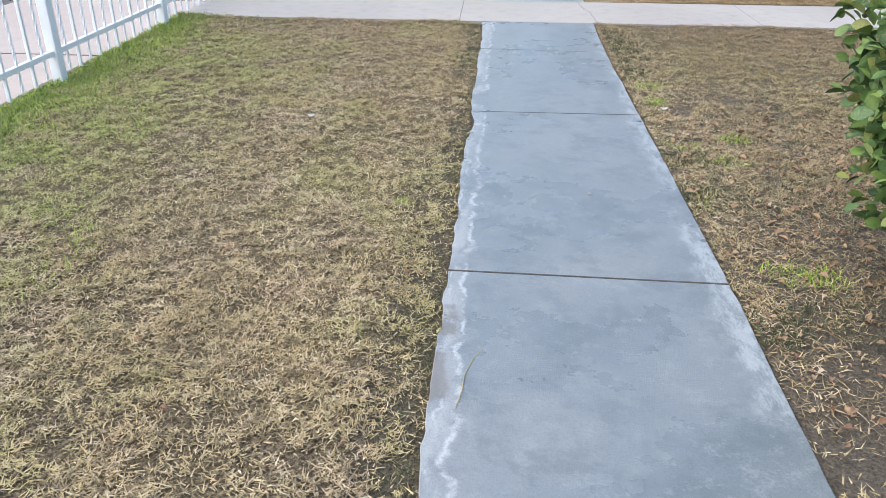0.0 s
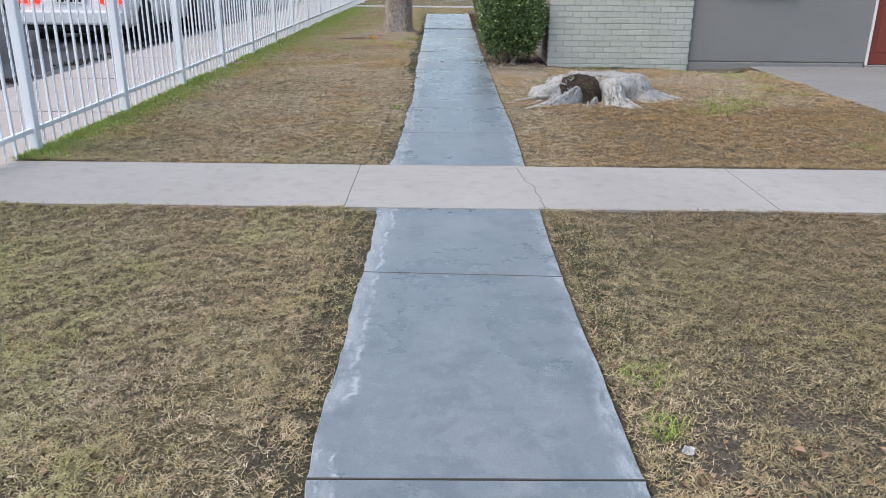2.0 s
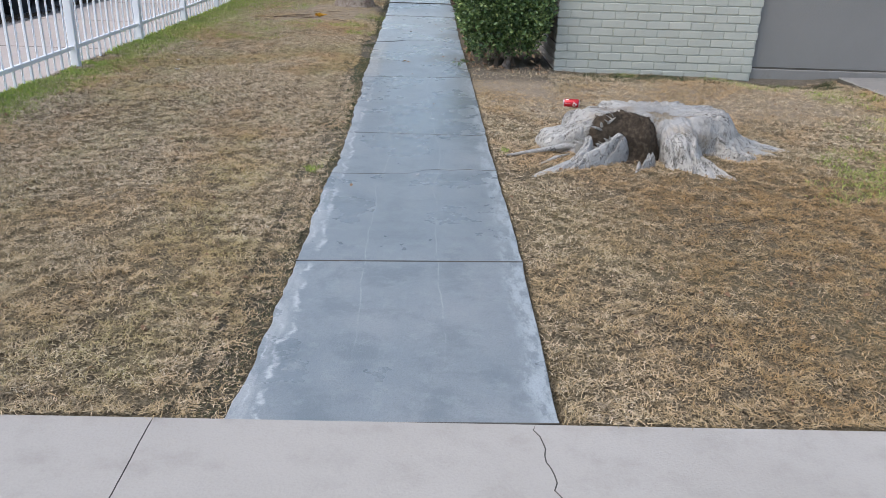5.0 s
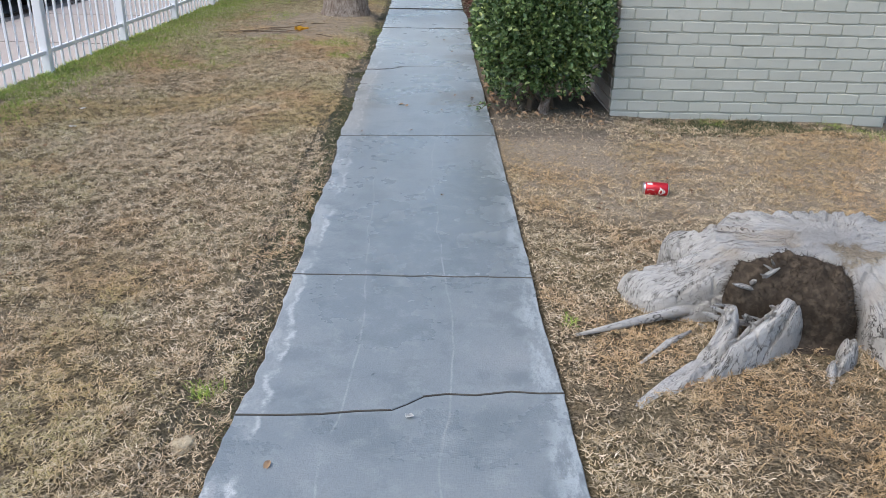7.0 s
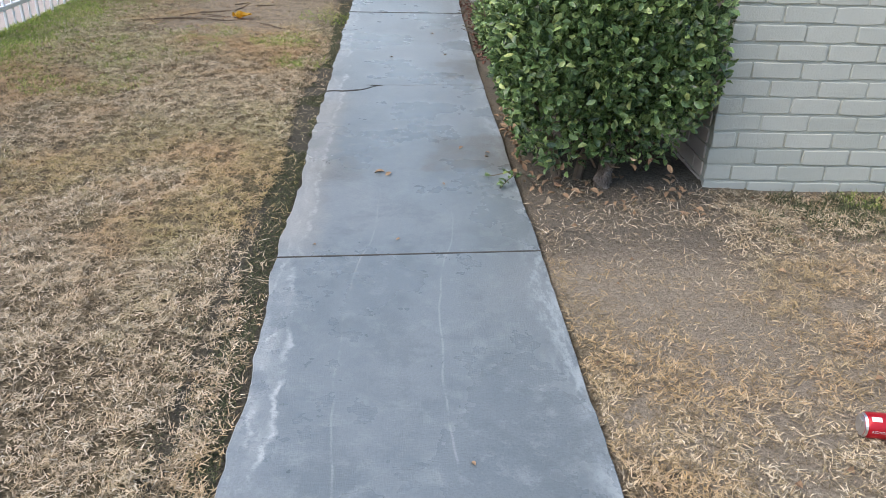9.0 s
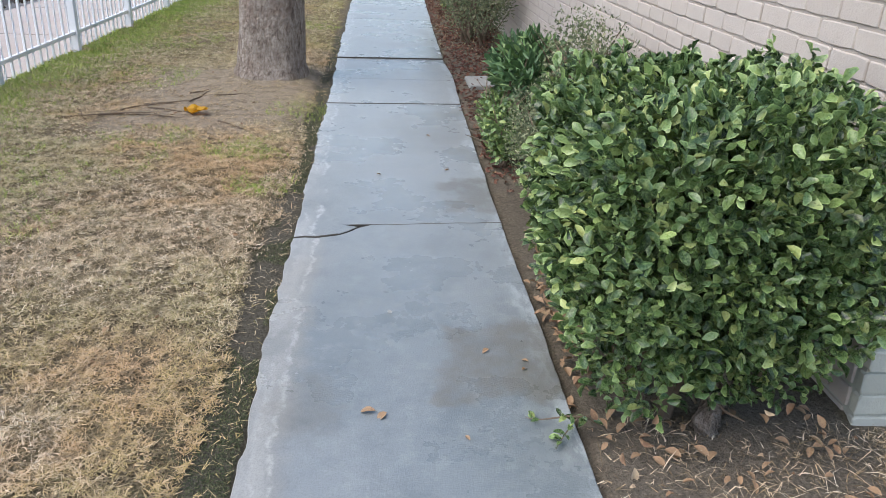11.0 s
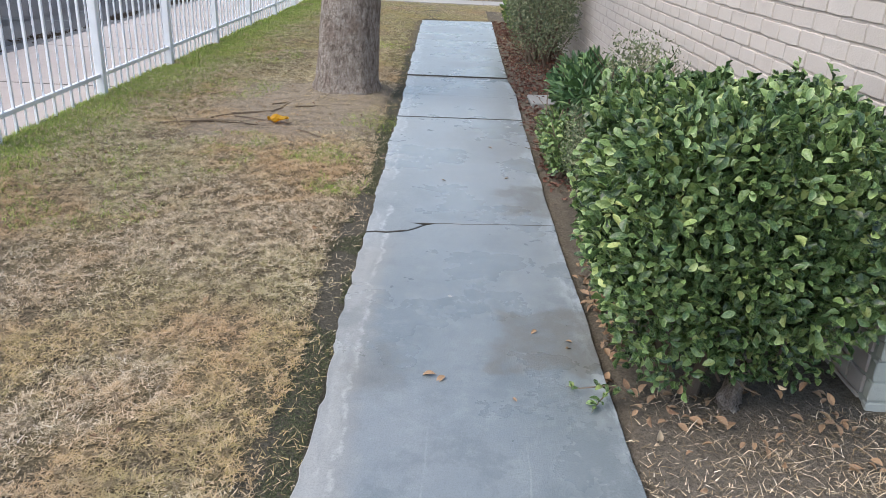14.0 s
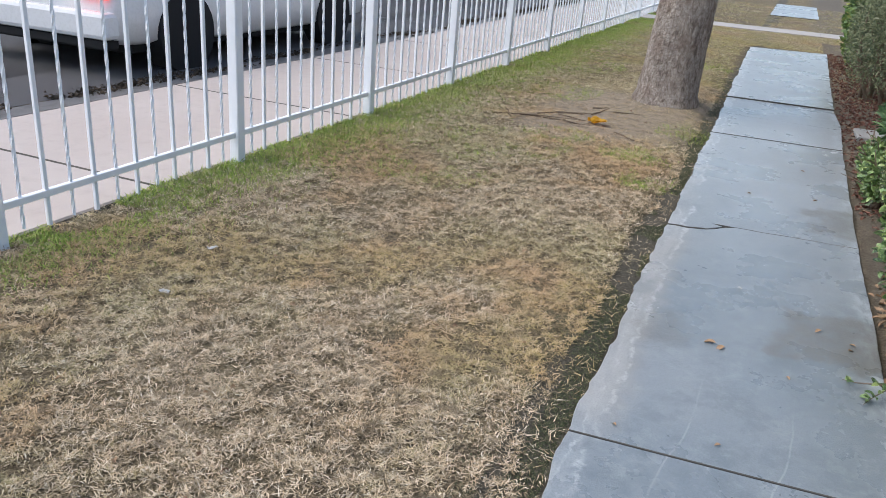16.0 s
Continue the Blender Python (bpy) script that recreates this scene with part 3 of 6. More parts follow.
def oval_leaf(fold=0.1, droop=0.12):
    """A fuller oval leaf with a midrib, for leaves seen close by."""
    st = [(0.0, 0.0), (0.16, 0.13), (0.40, 0.25), (0.66, 0.27), (0.87, 0.17), (1.0, 0.03)]
    v = [(0, t, -droop * t * t) for t, _ in st] + [(-w, t, fold * w * 3 - droop * t * t) for t, w in st[1:]] + [(w, t, fold * w * 3 - droop * t * t) for t, w in st[1:]]
    f = [(0, 1, 6), (0, 11, 1)]
    for i in range(1, 5):
        f += [(i, i + 1, i + 6), (i, i + 6, i + 5), (i, i + 10, i + 11), (i, i + 11, i + 1)]
    return np.array(v), np.array(f)


def turns(direction, roll):
    """Rotations that take +y to each direction, then roll about it."""
    d = direction / np.linalg.norm(direction, axis=1, keepdims=True)
    up = np.tile((0.0, 0.0, 1.0), (len(d), 1))
    up[np.abs(d[:, 2]) > 0.95] = (1, 0, 0)
    s = np.cross(d, up)
    s /= np.linalg.norm(s, axis=1, keepdims=True)
    u = np.cross(s, d)
    c, k = np.cos(roll)[:, None], np.sin(roll)[:, None]
    return np.stack((s * c + u * k, d, u * c - s * k), axis=2)


def scatter(shape, places, direction, roll, size, width=1.0):
    """Copies of a small shape as one pair of arrays."""
    v, f = shape
    m = turns(direction, roll)
    w = v[None] * (size[:, None, None] * np.array((width, 1.0, 1.0))[None, None])
    out = np.einsum("nij,nkj->nki", m, w) + places[:, None]
    faces = f[None] + (np.arange(len(places)) * len(v))[:, None, None]
    return out.reshape(-1, 3), faces.reshape(-1, f.shape[1])


def shell_points(n, lo, hi, seed, depth=0.14, power=4.0, under=0.25):
    """Places and outward ways in the outer layer of a rounded box, fewer below."""
    g = np.random.default_rng(seed)
    lo, hi = np.array(lo, float), np.array(hi, float)
    c, h = (lo + hi) / 2, (hi - lo) / 2
    d = g.normal(size=(n * 2, 3))
    d /= np.linalg.norm(d, axis=1, keepdims=True)
    r = (np.abs(d / 1.0) ** power).sum(1) ** (-1 / power)
    q = d * r[:, None]
    keep = (q[:, 2] > -0.9) & ((q[:, 2] > -0.35) | (g.random(len(q)) < 0.7))
    keep &= (np.abs(d[:, 2]) < 0.97) | (d[:, 2] > 0)
    q, d = q[keep][:n], d[keep][:n]
    lump = 1 + 0.07 * (value_noise(q[:, 0] * 5.5 + q[:, 2] * 3, q[:, 1] * 5.5 - q[:, 2] * 2.5, seed + 3) - 0.5) * 2
    lump = lump + 0.10 * (fractal(q[:, 0] * 2.2 + q[:, 2] * 1.3 + seed, q[:, 1] * 2.2 - q[:, 2], seed) - 0.5) * 2
    inset = 1 - depth * g.random(len(q)) ** 1.5
    taper = 1 - under * np.clip(-q[:, 2], 0, 1) ** 1.2
    p = q * (lump * inset)[:, None]
    p[:, :2] *= taper[:, None]
    normal = q ** 3 / h[None]
    return c + p * h, normal / np.linalg.norm(normal, axis=1, keepdims=True)


# ---- ground ----
WALK_LEFT_Y = [-15, -10, -7, -5.6, -4, -2, 0, 2.1, 4.6, 6.4, 9, 11.6]
WALK_LEFT_X = [-0.89, -0.89, -0.885, -0.925, -0.885, -0.88, -0.925, -0.95, -0.985, -1.01, -1.05, -1.09]
WALK_RIGHT_Y = [-15, -10, -7, -5.6, -4, -2, 0, 2.2, 4.6, 5.6, 6.4, 9, 11.7]
WALK_RIGHT_X = [0.03, 0.025, -0.02, -0.01, 0.02, 0.005, 0.0, -0.012, 0.0, 0.025, -0.012, 0.01, 0.04]
CROSS = (-6.05, -5.09)
CROSS_FAR = (14.7, 15.6)


def walk_left(y):
    return np.interp(y, WALK_LEFT_Y, WALK_LEFT_X)


def walk_right(y):
    return np.interp(y, WALK_RIGHT_Y, WALK_RIGHT_X)


def ground_z(x, y):
    """Height of the earth: nearly level lawn, sunk under the street and beside the walk."""
    z = 0.045 * (fractal(x * 0.9, y * 0.9, 3) - 0.5) + 0.014 * (fractal(x * 6, y * 6, 5) - 0.5)
    z = z * np.clip((np.abs(x + 0.45) - 0.42) / 0.5, 0.15, 1) - 0.006
    z = np.where((x > walk_left(y) - 0.16) & (x < walk_left(y) + 0.04), z - 0.016, z)
    # a low heap round the foot of the tree
    z += 0.07 * np.exp(-((x + 1.48) ** 2 + (y - 5.3) ** 2) / 0.35)
    # turf banked against the cross walk
    z += 0.016 * (np.exp(-((y - CROSS[0] + 0.02) / 0.10) ** 2) * (y < CROSS[0] + 0.03) + np.exp(-((y - CROSS[1] - 0.02) / 0.10) ** 2) * (y > CROSS[1] - 0.03))
    # a shallow scrape along the front of the house
    z -= 0.05 * np.exp(-((y - 0.55) / 0.28) ** 2) * np.clip((x - 0.6) / 0.5, 0, 1) * (y < 0.75)
    # a sunken bed before the stucco
    z -= 0.075 * np.exp(-((y - 0.5) / 0.32) ** 2) * np.clip((x - 2.4) / 0.35, 0, 1) * np.clip((3.5 - x) / 0.3, 0, 1) * (y < 0.75)
    on_walk = (x > walk_left(y) + 0.05) & (x < walk_right(y) - 0.03) & (y < 11.55)
    on_cross = ((y > CROSS[0] + 0.03) & (y < CROSS[1] - 0.03)) | ((y > CROSS_FAR[0] + 0.04) & (y < CROSS_FAR[1] - 0.04))
    z = np.where(on_walk | on_cross, -0.05, z)
    z = np.where((x > walk_left(y) - 0.14) & (x < walk_right(y)) & (y < 11.7), np.minimum(z, -0.004), z)
    return np.where(x < -3.42, -0.35, z)


def build_ground():
    xs = np.r_[-900, -300, -100, -40, -20, -10, -6, -4, -3.46, np.arange(-3.40, 5.6, 0.07), 6.2, 7, 9, 14, 25, 60, 300, 900]
    ys = np.r_[-900, -300, -100, -50, -25, -18, np.arange(-15, 16.5, 0.08), 17, 18, 19, 20, 22, 25, 30, 40, 60, 120, 300, 900]
    gx, gy = np.meshgrid(xs, ys)
    gz = ground_z(gx, gy)
    v = np.stack((gx, gy, gz), 2).reshape(-1, 3)
    n = len(xs)
    i = (np.arange(len(ys) - 1)[:, None] * n + np.arange(n - 1)[None]).ravel()
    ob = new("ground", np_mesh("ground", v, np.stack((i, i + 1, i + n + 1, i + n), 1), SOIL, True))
    tagged(ob, "dry trodden earth under a dormant winter lawn", "ground", "", "structure")


build_ground()


def outline_piece(near, right, far, left, gap=0.0038):
    """The outline of one slab from its four sides, drawn in by half a joint."""
    pts = [Vector(p) for p in near + right[1:] + far[1:] + left[1:-1]]
    n, out = len(pts), []
    for i in range(n):
        d = (pts[(i + 1) % n] - pts[i - 1]).normalized()
        out.append((pts[i].x - d.y * gap, pts[i].y + d.x * gap))
    return out


def joint_line(y_left, y_right, rough, seed):
    """A joint across the walk, from its left edge to its right edge."""
    g = random.Random(seed)
    x0, x1 = float(walk_left(y_left)), float(walk_right(y_right))
    n = 14 if rough else 6
    return [(x0 + (x1 - x0) * k / n, y_left + (y_right - y_left) * k / n + (g.uniform(-rough, rough) if 0 < k < n else 0)) for k in range(n + 1)]


def side_line(y0, y1, edge, wear, seed):
    n = max(6, int((y1 - y0) / 0.025))
    pts = []
    for k in range(n + 1):
        y = y0 + (y1 - y0) * k / n
        j = 0 if k in (0, n) else wear * (float(fractal(np.array(y * 2.3), np.array(seed * 3.7), seed)) - 0.5) * 2 \
            + wear * 0.4 * (float(value_noise(np.array(y * 21.0), np.array(seed * 1.3), seed)) - 0.5)
        pts.append((float(edge(y)) + j * min(1, k / 4, (n - k) / 4), y))
    return pts


BREAK = [(-0.882, -2.86), (-0.76, -2.858), (-0.66, -2.852), (-0.56, -2.835), (-0.47, -2.828), (-0.43, -2.80), (-0.385, -2.762), (-0.32, -2.748), (-0.24, -2.752), (-0.138, -2.731), (-0.06, -2.738), (0.012, -2.735)]
CRACK = [(-0.948, 2.012), (-0.90, 2.024), (-0.85, 2.020), (-0.80, 2.038), (-0.755, 2.054), (-0.712, 2.092), (-0.675, 2.140)]


def build_walk():
    walk_ob = tagged(new("pavement_main"), "narrow blue-grey concrete garden walk, worn and stained", "pavement", "", "structure")
    cuts = [(-15.0, -15.0, 0), (-13.4, -13.4, 0), (-11.95, -11.95, 0.0), (-10.23, -10.25, 0), (-8.46, -8.45, 0), (-7.0, -7.03, 0), (-6.05, -6.03, 0)]
    runs = [cuts, [(-5.10, -5.08, 0), (-4.02, -3.98, 0), (-2.86, -2.735, 0.012), (-1.985, -1.985, 0.004), (-0.07, 0.0, 0), (2.15, 2.225, 0.004),
                   (4.53, 4.58, 0), (5.42, 5.43, 0), (6.35, 6.40, 0), (7.05, 7.15, 0.0), (7.95, 7.95, 0), (9.2, 9.2, 0), (11.47, 11.70, 0)],
            [(19.6, 19.6, 0), (21.4, 21.4, 0), (23.2, 23.2, 0), (25.0, 25.0, 0)]]
    lift = random.Random(3)
    for run in runs:
        lines = [BREAK if a == -2.86 else joint_line(a, b, r, i) for i, (a, b, r) in enumerate(run)]
        for i, (a, b) in enumerate(zip(lines, lines[1:])):
            wear = 0.030 if a[0][1] < 7 else 0.02
            left = side_line(a[0][1], b[0][1], walk_left, wear, 11)
            left[0], left[-1] = a[0], b[0]
            right = side_line(a[-1][1], b[-1][1], walk_right, 0.010, 12)
            right[0], right[-1] = a[-1], b[-1]
            step = {4.53: 0.005, 5.42: 0.004, 6.35: 0.016, 7.05: 0.008, 2.15: 0.001}.get(round(a[0][1], 2), 0.0)
            if run[i][0] == 2.15:
                a = [(x, y - 0.003) for x, y in a]
            if run[i + 1][0] == 2.15:
                # a crack runs from the worn edge into the joint and cuts off a sliver
                joint, b = b, CRACK + [p for p in b if p[0] > -0.66]
                left = side_line(a[0][1], b[0][1], walk_left, wear, 11)
                left[0], left[-1] = a[0], b[0]
                rest = [p for p in joint if p[0] < -0.71]
                sliver = outline_piece(CRACK, [CRACK[-1], rest[-1]], rest[::-1], [rest[0], CRACK[0]], 0.0028)
                part("slab", prism(sliver, -0.09, 0.017, 0.003, "x"), WALK, walk_ob)
            bm = prism(outline_piece(a, right, b[::-1], left[::-1], 0.0028), -0.09, 0.012 + step + lift.uniform(-0.0004, 0.0004), 0.0024, "x")
            part("slab", bm, WALK, walk_ob)


def build_cross_walk(name, y0, y1, joints, label):
    ob = tagged(new(name), label, "pavement", "", "structure")
    g = random.Random(5)
    lines = []
    for x, jag in joints:
        n, off, line = 36, 0.0, []
        for k in range(n + 1):
            line.append((x + off, y0 + (y1 - y0) * k / n))
            off += g.uniform(-jag, jag) * 0.45 - jag * 0.09
        lines.append(line)
    for a, b in zip(lines, lines[1:]):
        bm = prism(outline_piece([a[0], b[0]], b, [b[-1], a[-1]], a[::-1], 0.0005), -0.09, 0.016, 0.0013, "y")
        part("slab", bm, PALE, ob)


build_walk()
build_cross_walk("pavement_crossing", CROSS[0], CROSS[1], [(-3.42, 0), (-1.09, 0.0015), (0.03, 0.028), (1.32, 0.0015), (4.1, 0), (7.1, 0), (8.6, 0)],
                 "pale beige concrete cross walk with a jagged crack")
build_cross_walk("pavement_far_crossing", CROSS_FAR[0], CROSS_FAR[1], [(-3.42, 0), (-1.6, 0), (0.0, 0), (1.6, 0), (3.2, 0), (4.8, 0)],
                 "pale concrete cross walk beyond the lawn")


def build_street():
    walk_ob = tagged(new("pavement_street"), "pinkish concrete street sidewalk behind the fence", "pavement", "", "structure")
    ys = [-16 + 0.02, *[1.0 + 2.1 * k for k in range(-7, 16)]]
    for a, b in zip(ys[1:], ys[2:]):
        part("slab", prism([(-5.15, a + 0.006), (-3.45, a + 0.006), (-3.45, b - 0.006), (-5.15, b - 0.006)], -0.3, 0.0, 0.01, "x"), SIDEWALK, walk_ob)
    bm = bmesh.new()
    g = [bm.verts.new(p) for p in ((-5.17, -40, -0.005), (-5.17, 60, -0.005), (-5.26, 60, -0.055), (-5.26, -40, -0.055), (-5.62, -40, -0.07), (-5.62, 60, -0.07))]
    bm.faces.new((g[0], g[1], g[2], g[3]))
    bm.faces.new((g[3], g[2], g[5], g[4]))
    bmesh.ops.solidify(bm, geom=list(bm.faces), thickness=0.08)
    tagged(part("kerb_gutter", bm, GUTTER), "low rolled concrete kerb and stained gutter", "kerb", "", "structure")
    bm = bmesh.new()
    cols = [(-5.62, -0.066), (-6.4, -0.045), (-9.0, 0.0), (-11.6, -0.045), (-12.6, -0.066), (-14.5, -0.066)]
    rows = [[bm.verts.new((x, y, z)) for x, z in cols] for y in (-60, -20, 0, 20, 60)]
    for a, b in zip(rows, rows[1:]):
        for i in range(len(cols) - 1):
            bm.faces.new((a[i + 1], a[i], b[i], b[i + 1]))
    bmesh.ops.solidify(bm, geom=list(bm.faces), thickness=0.1)
    tagged(part("road", bm, ASPHALT), "worn grey asphalt street with dark oil stains", "road", "", "structure")


build_street()

# ---- house ----
HX, HY = 0.83, 0.70
COURSE, PITCH = 0.0755, 0.2112


def build_house():
    # front: bricked corner, then grey stucco with a window and a door
    front = tagged(new("wall_front"), "painted brick and grey stucco house front", "wall", "", "structure")
    top = 1.2225
    part("core", box(HX + 0.0048, 2.73, HY + 0.0048, HY + 0.2, -0.25, top - 0.01), JOINT_A, front)
    bm = bmesh.new()
    for x0, x1, z0, z1 in ((2.74, 3.18, 0.068, 2.6), (3.18, 4.06, 0.068, 0.92), (3.18, 4.06, 2.0, 2.6), (4.06, 5.15, 0.068, 2.6), (5.15, 6.07, 2.06, 2.6), (6.07, 8.6, 0.03, 2.6)):
        box(x0, x1, HY + 0.05, HY + 0.21, z0, z1, 0, bm)
    part("stucco", bm, STUCCO, front)
    part("upper_stucco", box(HX + 0.06, 2.74, HY + 0.06, HY + 0.2, top, 2.6), STUCCO, front)
    part("cap", box(HX - 0.012, 2.742, HY - 0.012, HY + 0.07, top - 0.008, top + 0.02, 0.006), BRICK_A, front)
    part("footing", box(2.735, 5.13, HY + 0.030, HY + 0.2, -0.25, 0.052, 0.006), STOOP, front, "chipped concrete footing")
    part("drip_screed", box(2.735, 5.13, HY + 0.044, HY + 0.06, 0.054, 0.066), GRIME, front)
    # side: long bricked wall with rough cream stucco set back above a ledge
    side = tagged(new("wall_side"), "long cream painted brick wall with rough stucco above", "wall", "", "structure")
    part("core", box(HX + 0.0048, HX + 0.2, HY + 0.2, 13.5, -0.25, top - 0.01), JOINT_B, side)
    part("cap", box(HX - 0.008, HX + 0.09, HY + 0.07, 13.5, top - 0.006, top + 0.03, 0.01), BRICK_B, side)
    part("upper_stucco", box(HX + 0.085, HX + 0.2, HY + 0.2, 13.5, top + 0.025, 2.6), STUCCO_B, side)
    tagged(part("wall_back", box(HX + 0.2, 8.6, 13.3, 13.5, -0.2, 2.6), STUCCO_B), "plain stucco rear wall", "wall", "", "structure")
    tagged(part("wall_far_side", box(8.4, 8.6, HY + 0.21, 13.3, -0.2, 2.6), STUCCO_B), "plain stucco far wall", "wall", "", "structure")
    tagged(part("roof", box(HX - 0.02, 8.7, HY - 0.02, 13.6, 2.6, 2.72, 0.01), ROOF), "plain low flat felt roof", "roof", "", "structure")
    # window
    win = tagged(new("window_1"), "white framed window in the stucco front", "window", "", "structure")
    y0, y1 = HY + 0.03, HY + 0.12
    part("window_sill", box(3.14, 4.10, HY - 0.01, HY + 0.13, 0.925, 0.965, 0.005), TRIM, win)
    for x0, x1, z0, z1 in ((3.185, 3.235, 0.965, 2.0), (4.005, 4.055, 0.965, 2.0), (3.235, 4.005, 0.965, 1.015), (3.235, 4.005, 1.95, 2.0), (3.6, 3.64, 1.015, 1.95)):
        part("window_frame", box(x0, x1, y0, y1, z0, z1, 0.004), TRIM, win)
    for x0, x1 in ((3.235, 3.6), (3.64, 4.005)):
        part("pane", box(x0, x1, HY + 0.075, HY + 0.081, 1.015, 1.95), PANE, win)
    # door
    door = tagged(new("door_1"), "closed oxblood painted front door in a white frame", "door", "", "structure")
    part("door_frame", box(5.155, 5.185, HY + 0.03, HY + 0.16, 0.0, 2.055, 0.004), TRIM, door)
    part("door_frame", box(6.03, 6.06, HY + 0.03, HY + 0.16, 0.0, 2.055, 0.004), TRIM, door)
    part("door_frame", box(5.185, 6.03, HY + 0.03, HY + 0.16, 2.02, 2.055, 0.004), TRIM, door)
    leaf = part("door_leaf", box(5.19, 6.025, HY + 0.085, HY + 0.125, 0.035, 2.015, 0.003), DOOR, door)
    for x0, x1 in ((5.28, 5.58), (5.64, 5.93)):
        for z0, z1 in ((0.2, 0.85), (1.0, 1.85)):
            part("panel", box(x0, x1, HY + 0.076, HY + 0.09, z0, z1, 0.006), DOOR, leaf)
    part("threshold", box(5.155, 6.06, HY + 0.0, HY + 0.16, 0.0, 0.032, 0.006), STOOP, door, "pale concrete threshold")
    part("knob", tube([(5.96, HY + 0.085, 1.0), (5.96, HY + 0.04, 1.0), (5.96, HY + 0.02, 1.0)], [0.012, 0.028, 0.018], 10), STEEL, leaf, "round metal knob")
    # stoop
    st = tagged(new("pavement_stoop"), "weathered concrete stoop before the front door", "pavement", "", "structure")
    g = random.Random(9)
    west = [(3.56 + g.uniform(-0.012, 0.012), HY - 0.06 - k * 0.09) for k in range(33)]
    part("slab", prism([(p[0], p[1]) for p in west] + [(5.1, west[-1][1]), (5.1, HY + 0.03)], -0.12, 0.012, 0.01), STOOP, st)
    part("slab", prism([(5.106, west[-1][1]), (6.6, west[-1][1]), (6.6, HY - 0.005), (5.106, HY - 0.005)], -0.12, 0.012, 0.008), STOOP, st)
    part("slab", prism([(3.57, CROSS[1] + 0.01), (5.1, CROSS[1] + 0.01), (5.1, west[-1][1] - 0.008), (3.57, west[-1][1] - 0.008)], -0.12, 0.008, 0.008), STOOP, st)
    return front, side


wall_front, wall_side = build_house()

# ---- fence ----
FX = -3.40


def build_fence():
    fence = tagged(new("fence"), "white iron street fence with plain and twisted pickets", "fence")
    fence.matrix_basis = pose(FX, 0, 0)
    w, n = 1.605, 12
    plain = to_mesh("picket", box(-0.0095, 0.0095, -0.0095, 0.0095, 0.015, 1.85, 0.002), WHITE)
    rail = to_mesh("rail", box(-0.015, 0.015, 0.033, w - 0.033, -0.016, 0.016, 0.003), WHITE)
    shaft = to_mesh("post", box(-0.033, 0.033, -0.033, 0.033, -0.15, 1.92, 0.005), WHITE)
    bm = bmesh.new()
    rings = []
    for k in range(75):
        z, a = 0.03 + 1.82 * k / 74, k * 0.55
        rings.append([bm.verts.new((0.0088 * math.cos(a + q * math.pi / 2), 0.0088 * math.sin(a + q * math.pi / 2), z)) for q in range(4)])
    for a, b in zip(rings, rings[1:]):
        for q in range(4):
            bm.faces.new((a[q], a[(q + 1) % 4], b[(q + 1) % 4], b[q]))
    bm.faces.new(rings[0][::-1])
    bm.faces.new(rings[-1])
    twist = to_mesh("twisted_picket", bm, WHITE)

    def put(name, me, y, z=0.0, turn=0.0):
        ob = new(name, me)
        ob.parent = fence
        ob.matrix_basis = pose(0, y, z, 0, 0, turn)
    g = random.Random(17)
    for i in range(25):
        y = 0.02 + w * (i - 9)
        put("post", shaft, y, g.uniform(-0.01, 0.01), g.uniform(-1.5, 1.5))
        if i == 24:
            break
        for z in (0.165, 1.62):
            put("rail", rail, y, z)
        for k in range(1, n):
            put("twisted_picket" if k % 2 else "picket", twist if k % 2 else plain, y + w * k / n + g.uniform(-0.003, 0.003), g.uniform(-0.008, 0.008), g.uniform(-6, 6))


build_fence()

# ---- tree ----


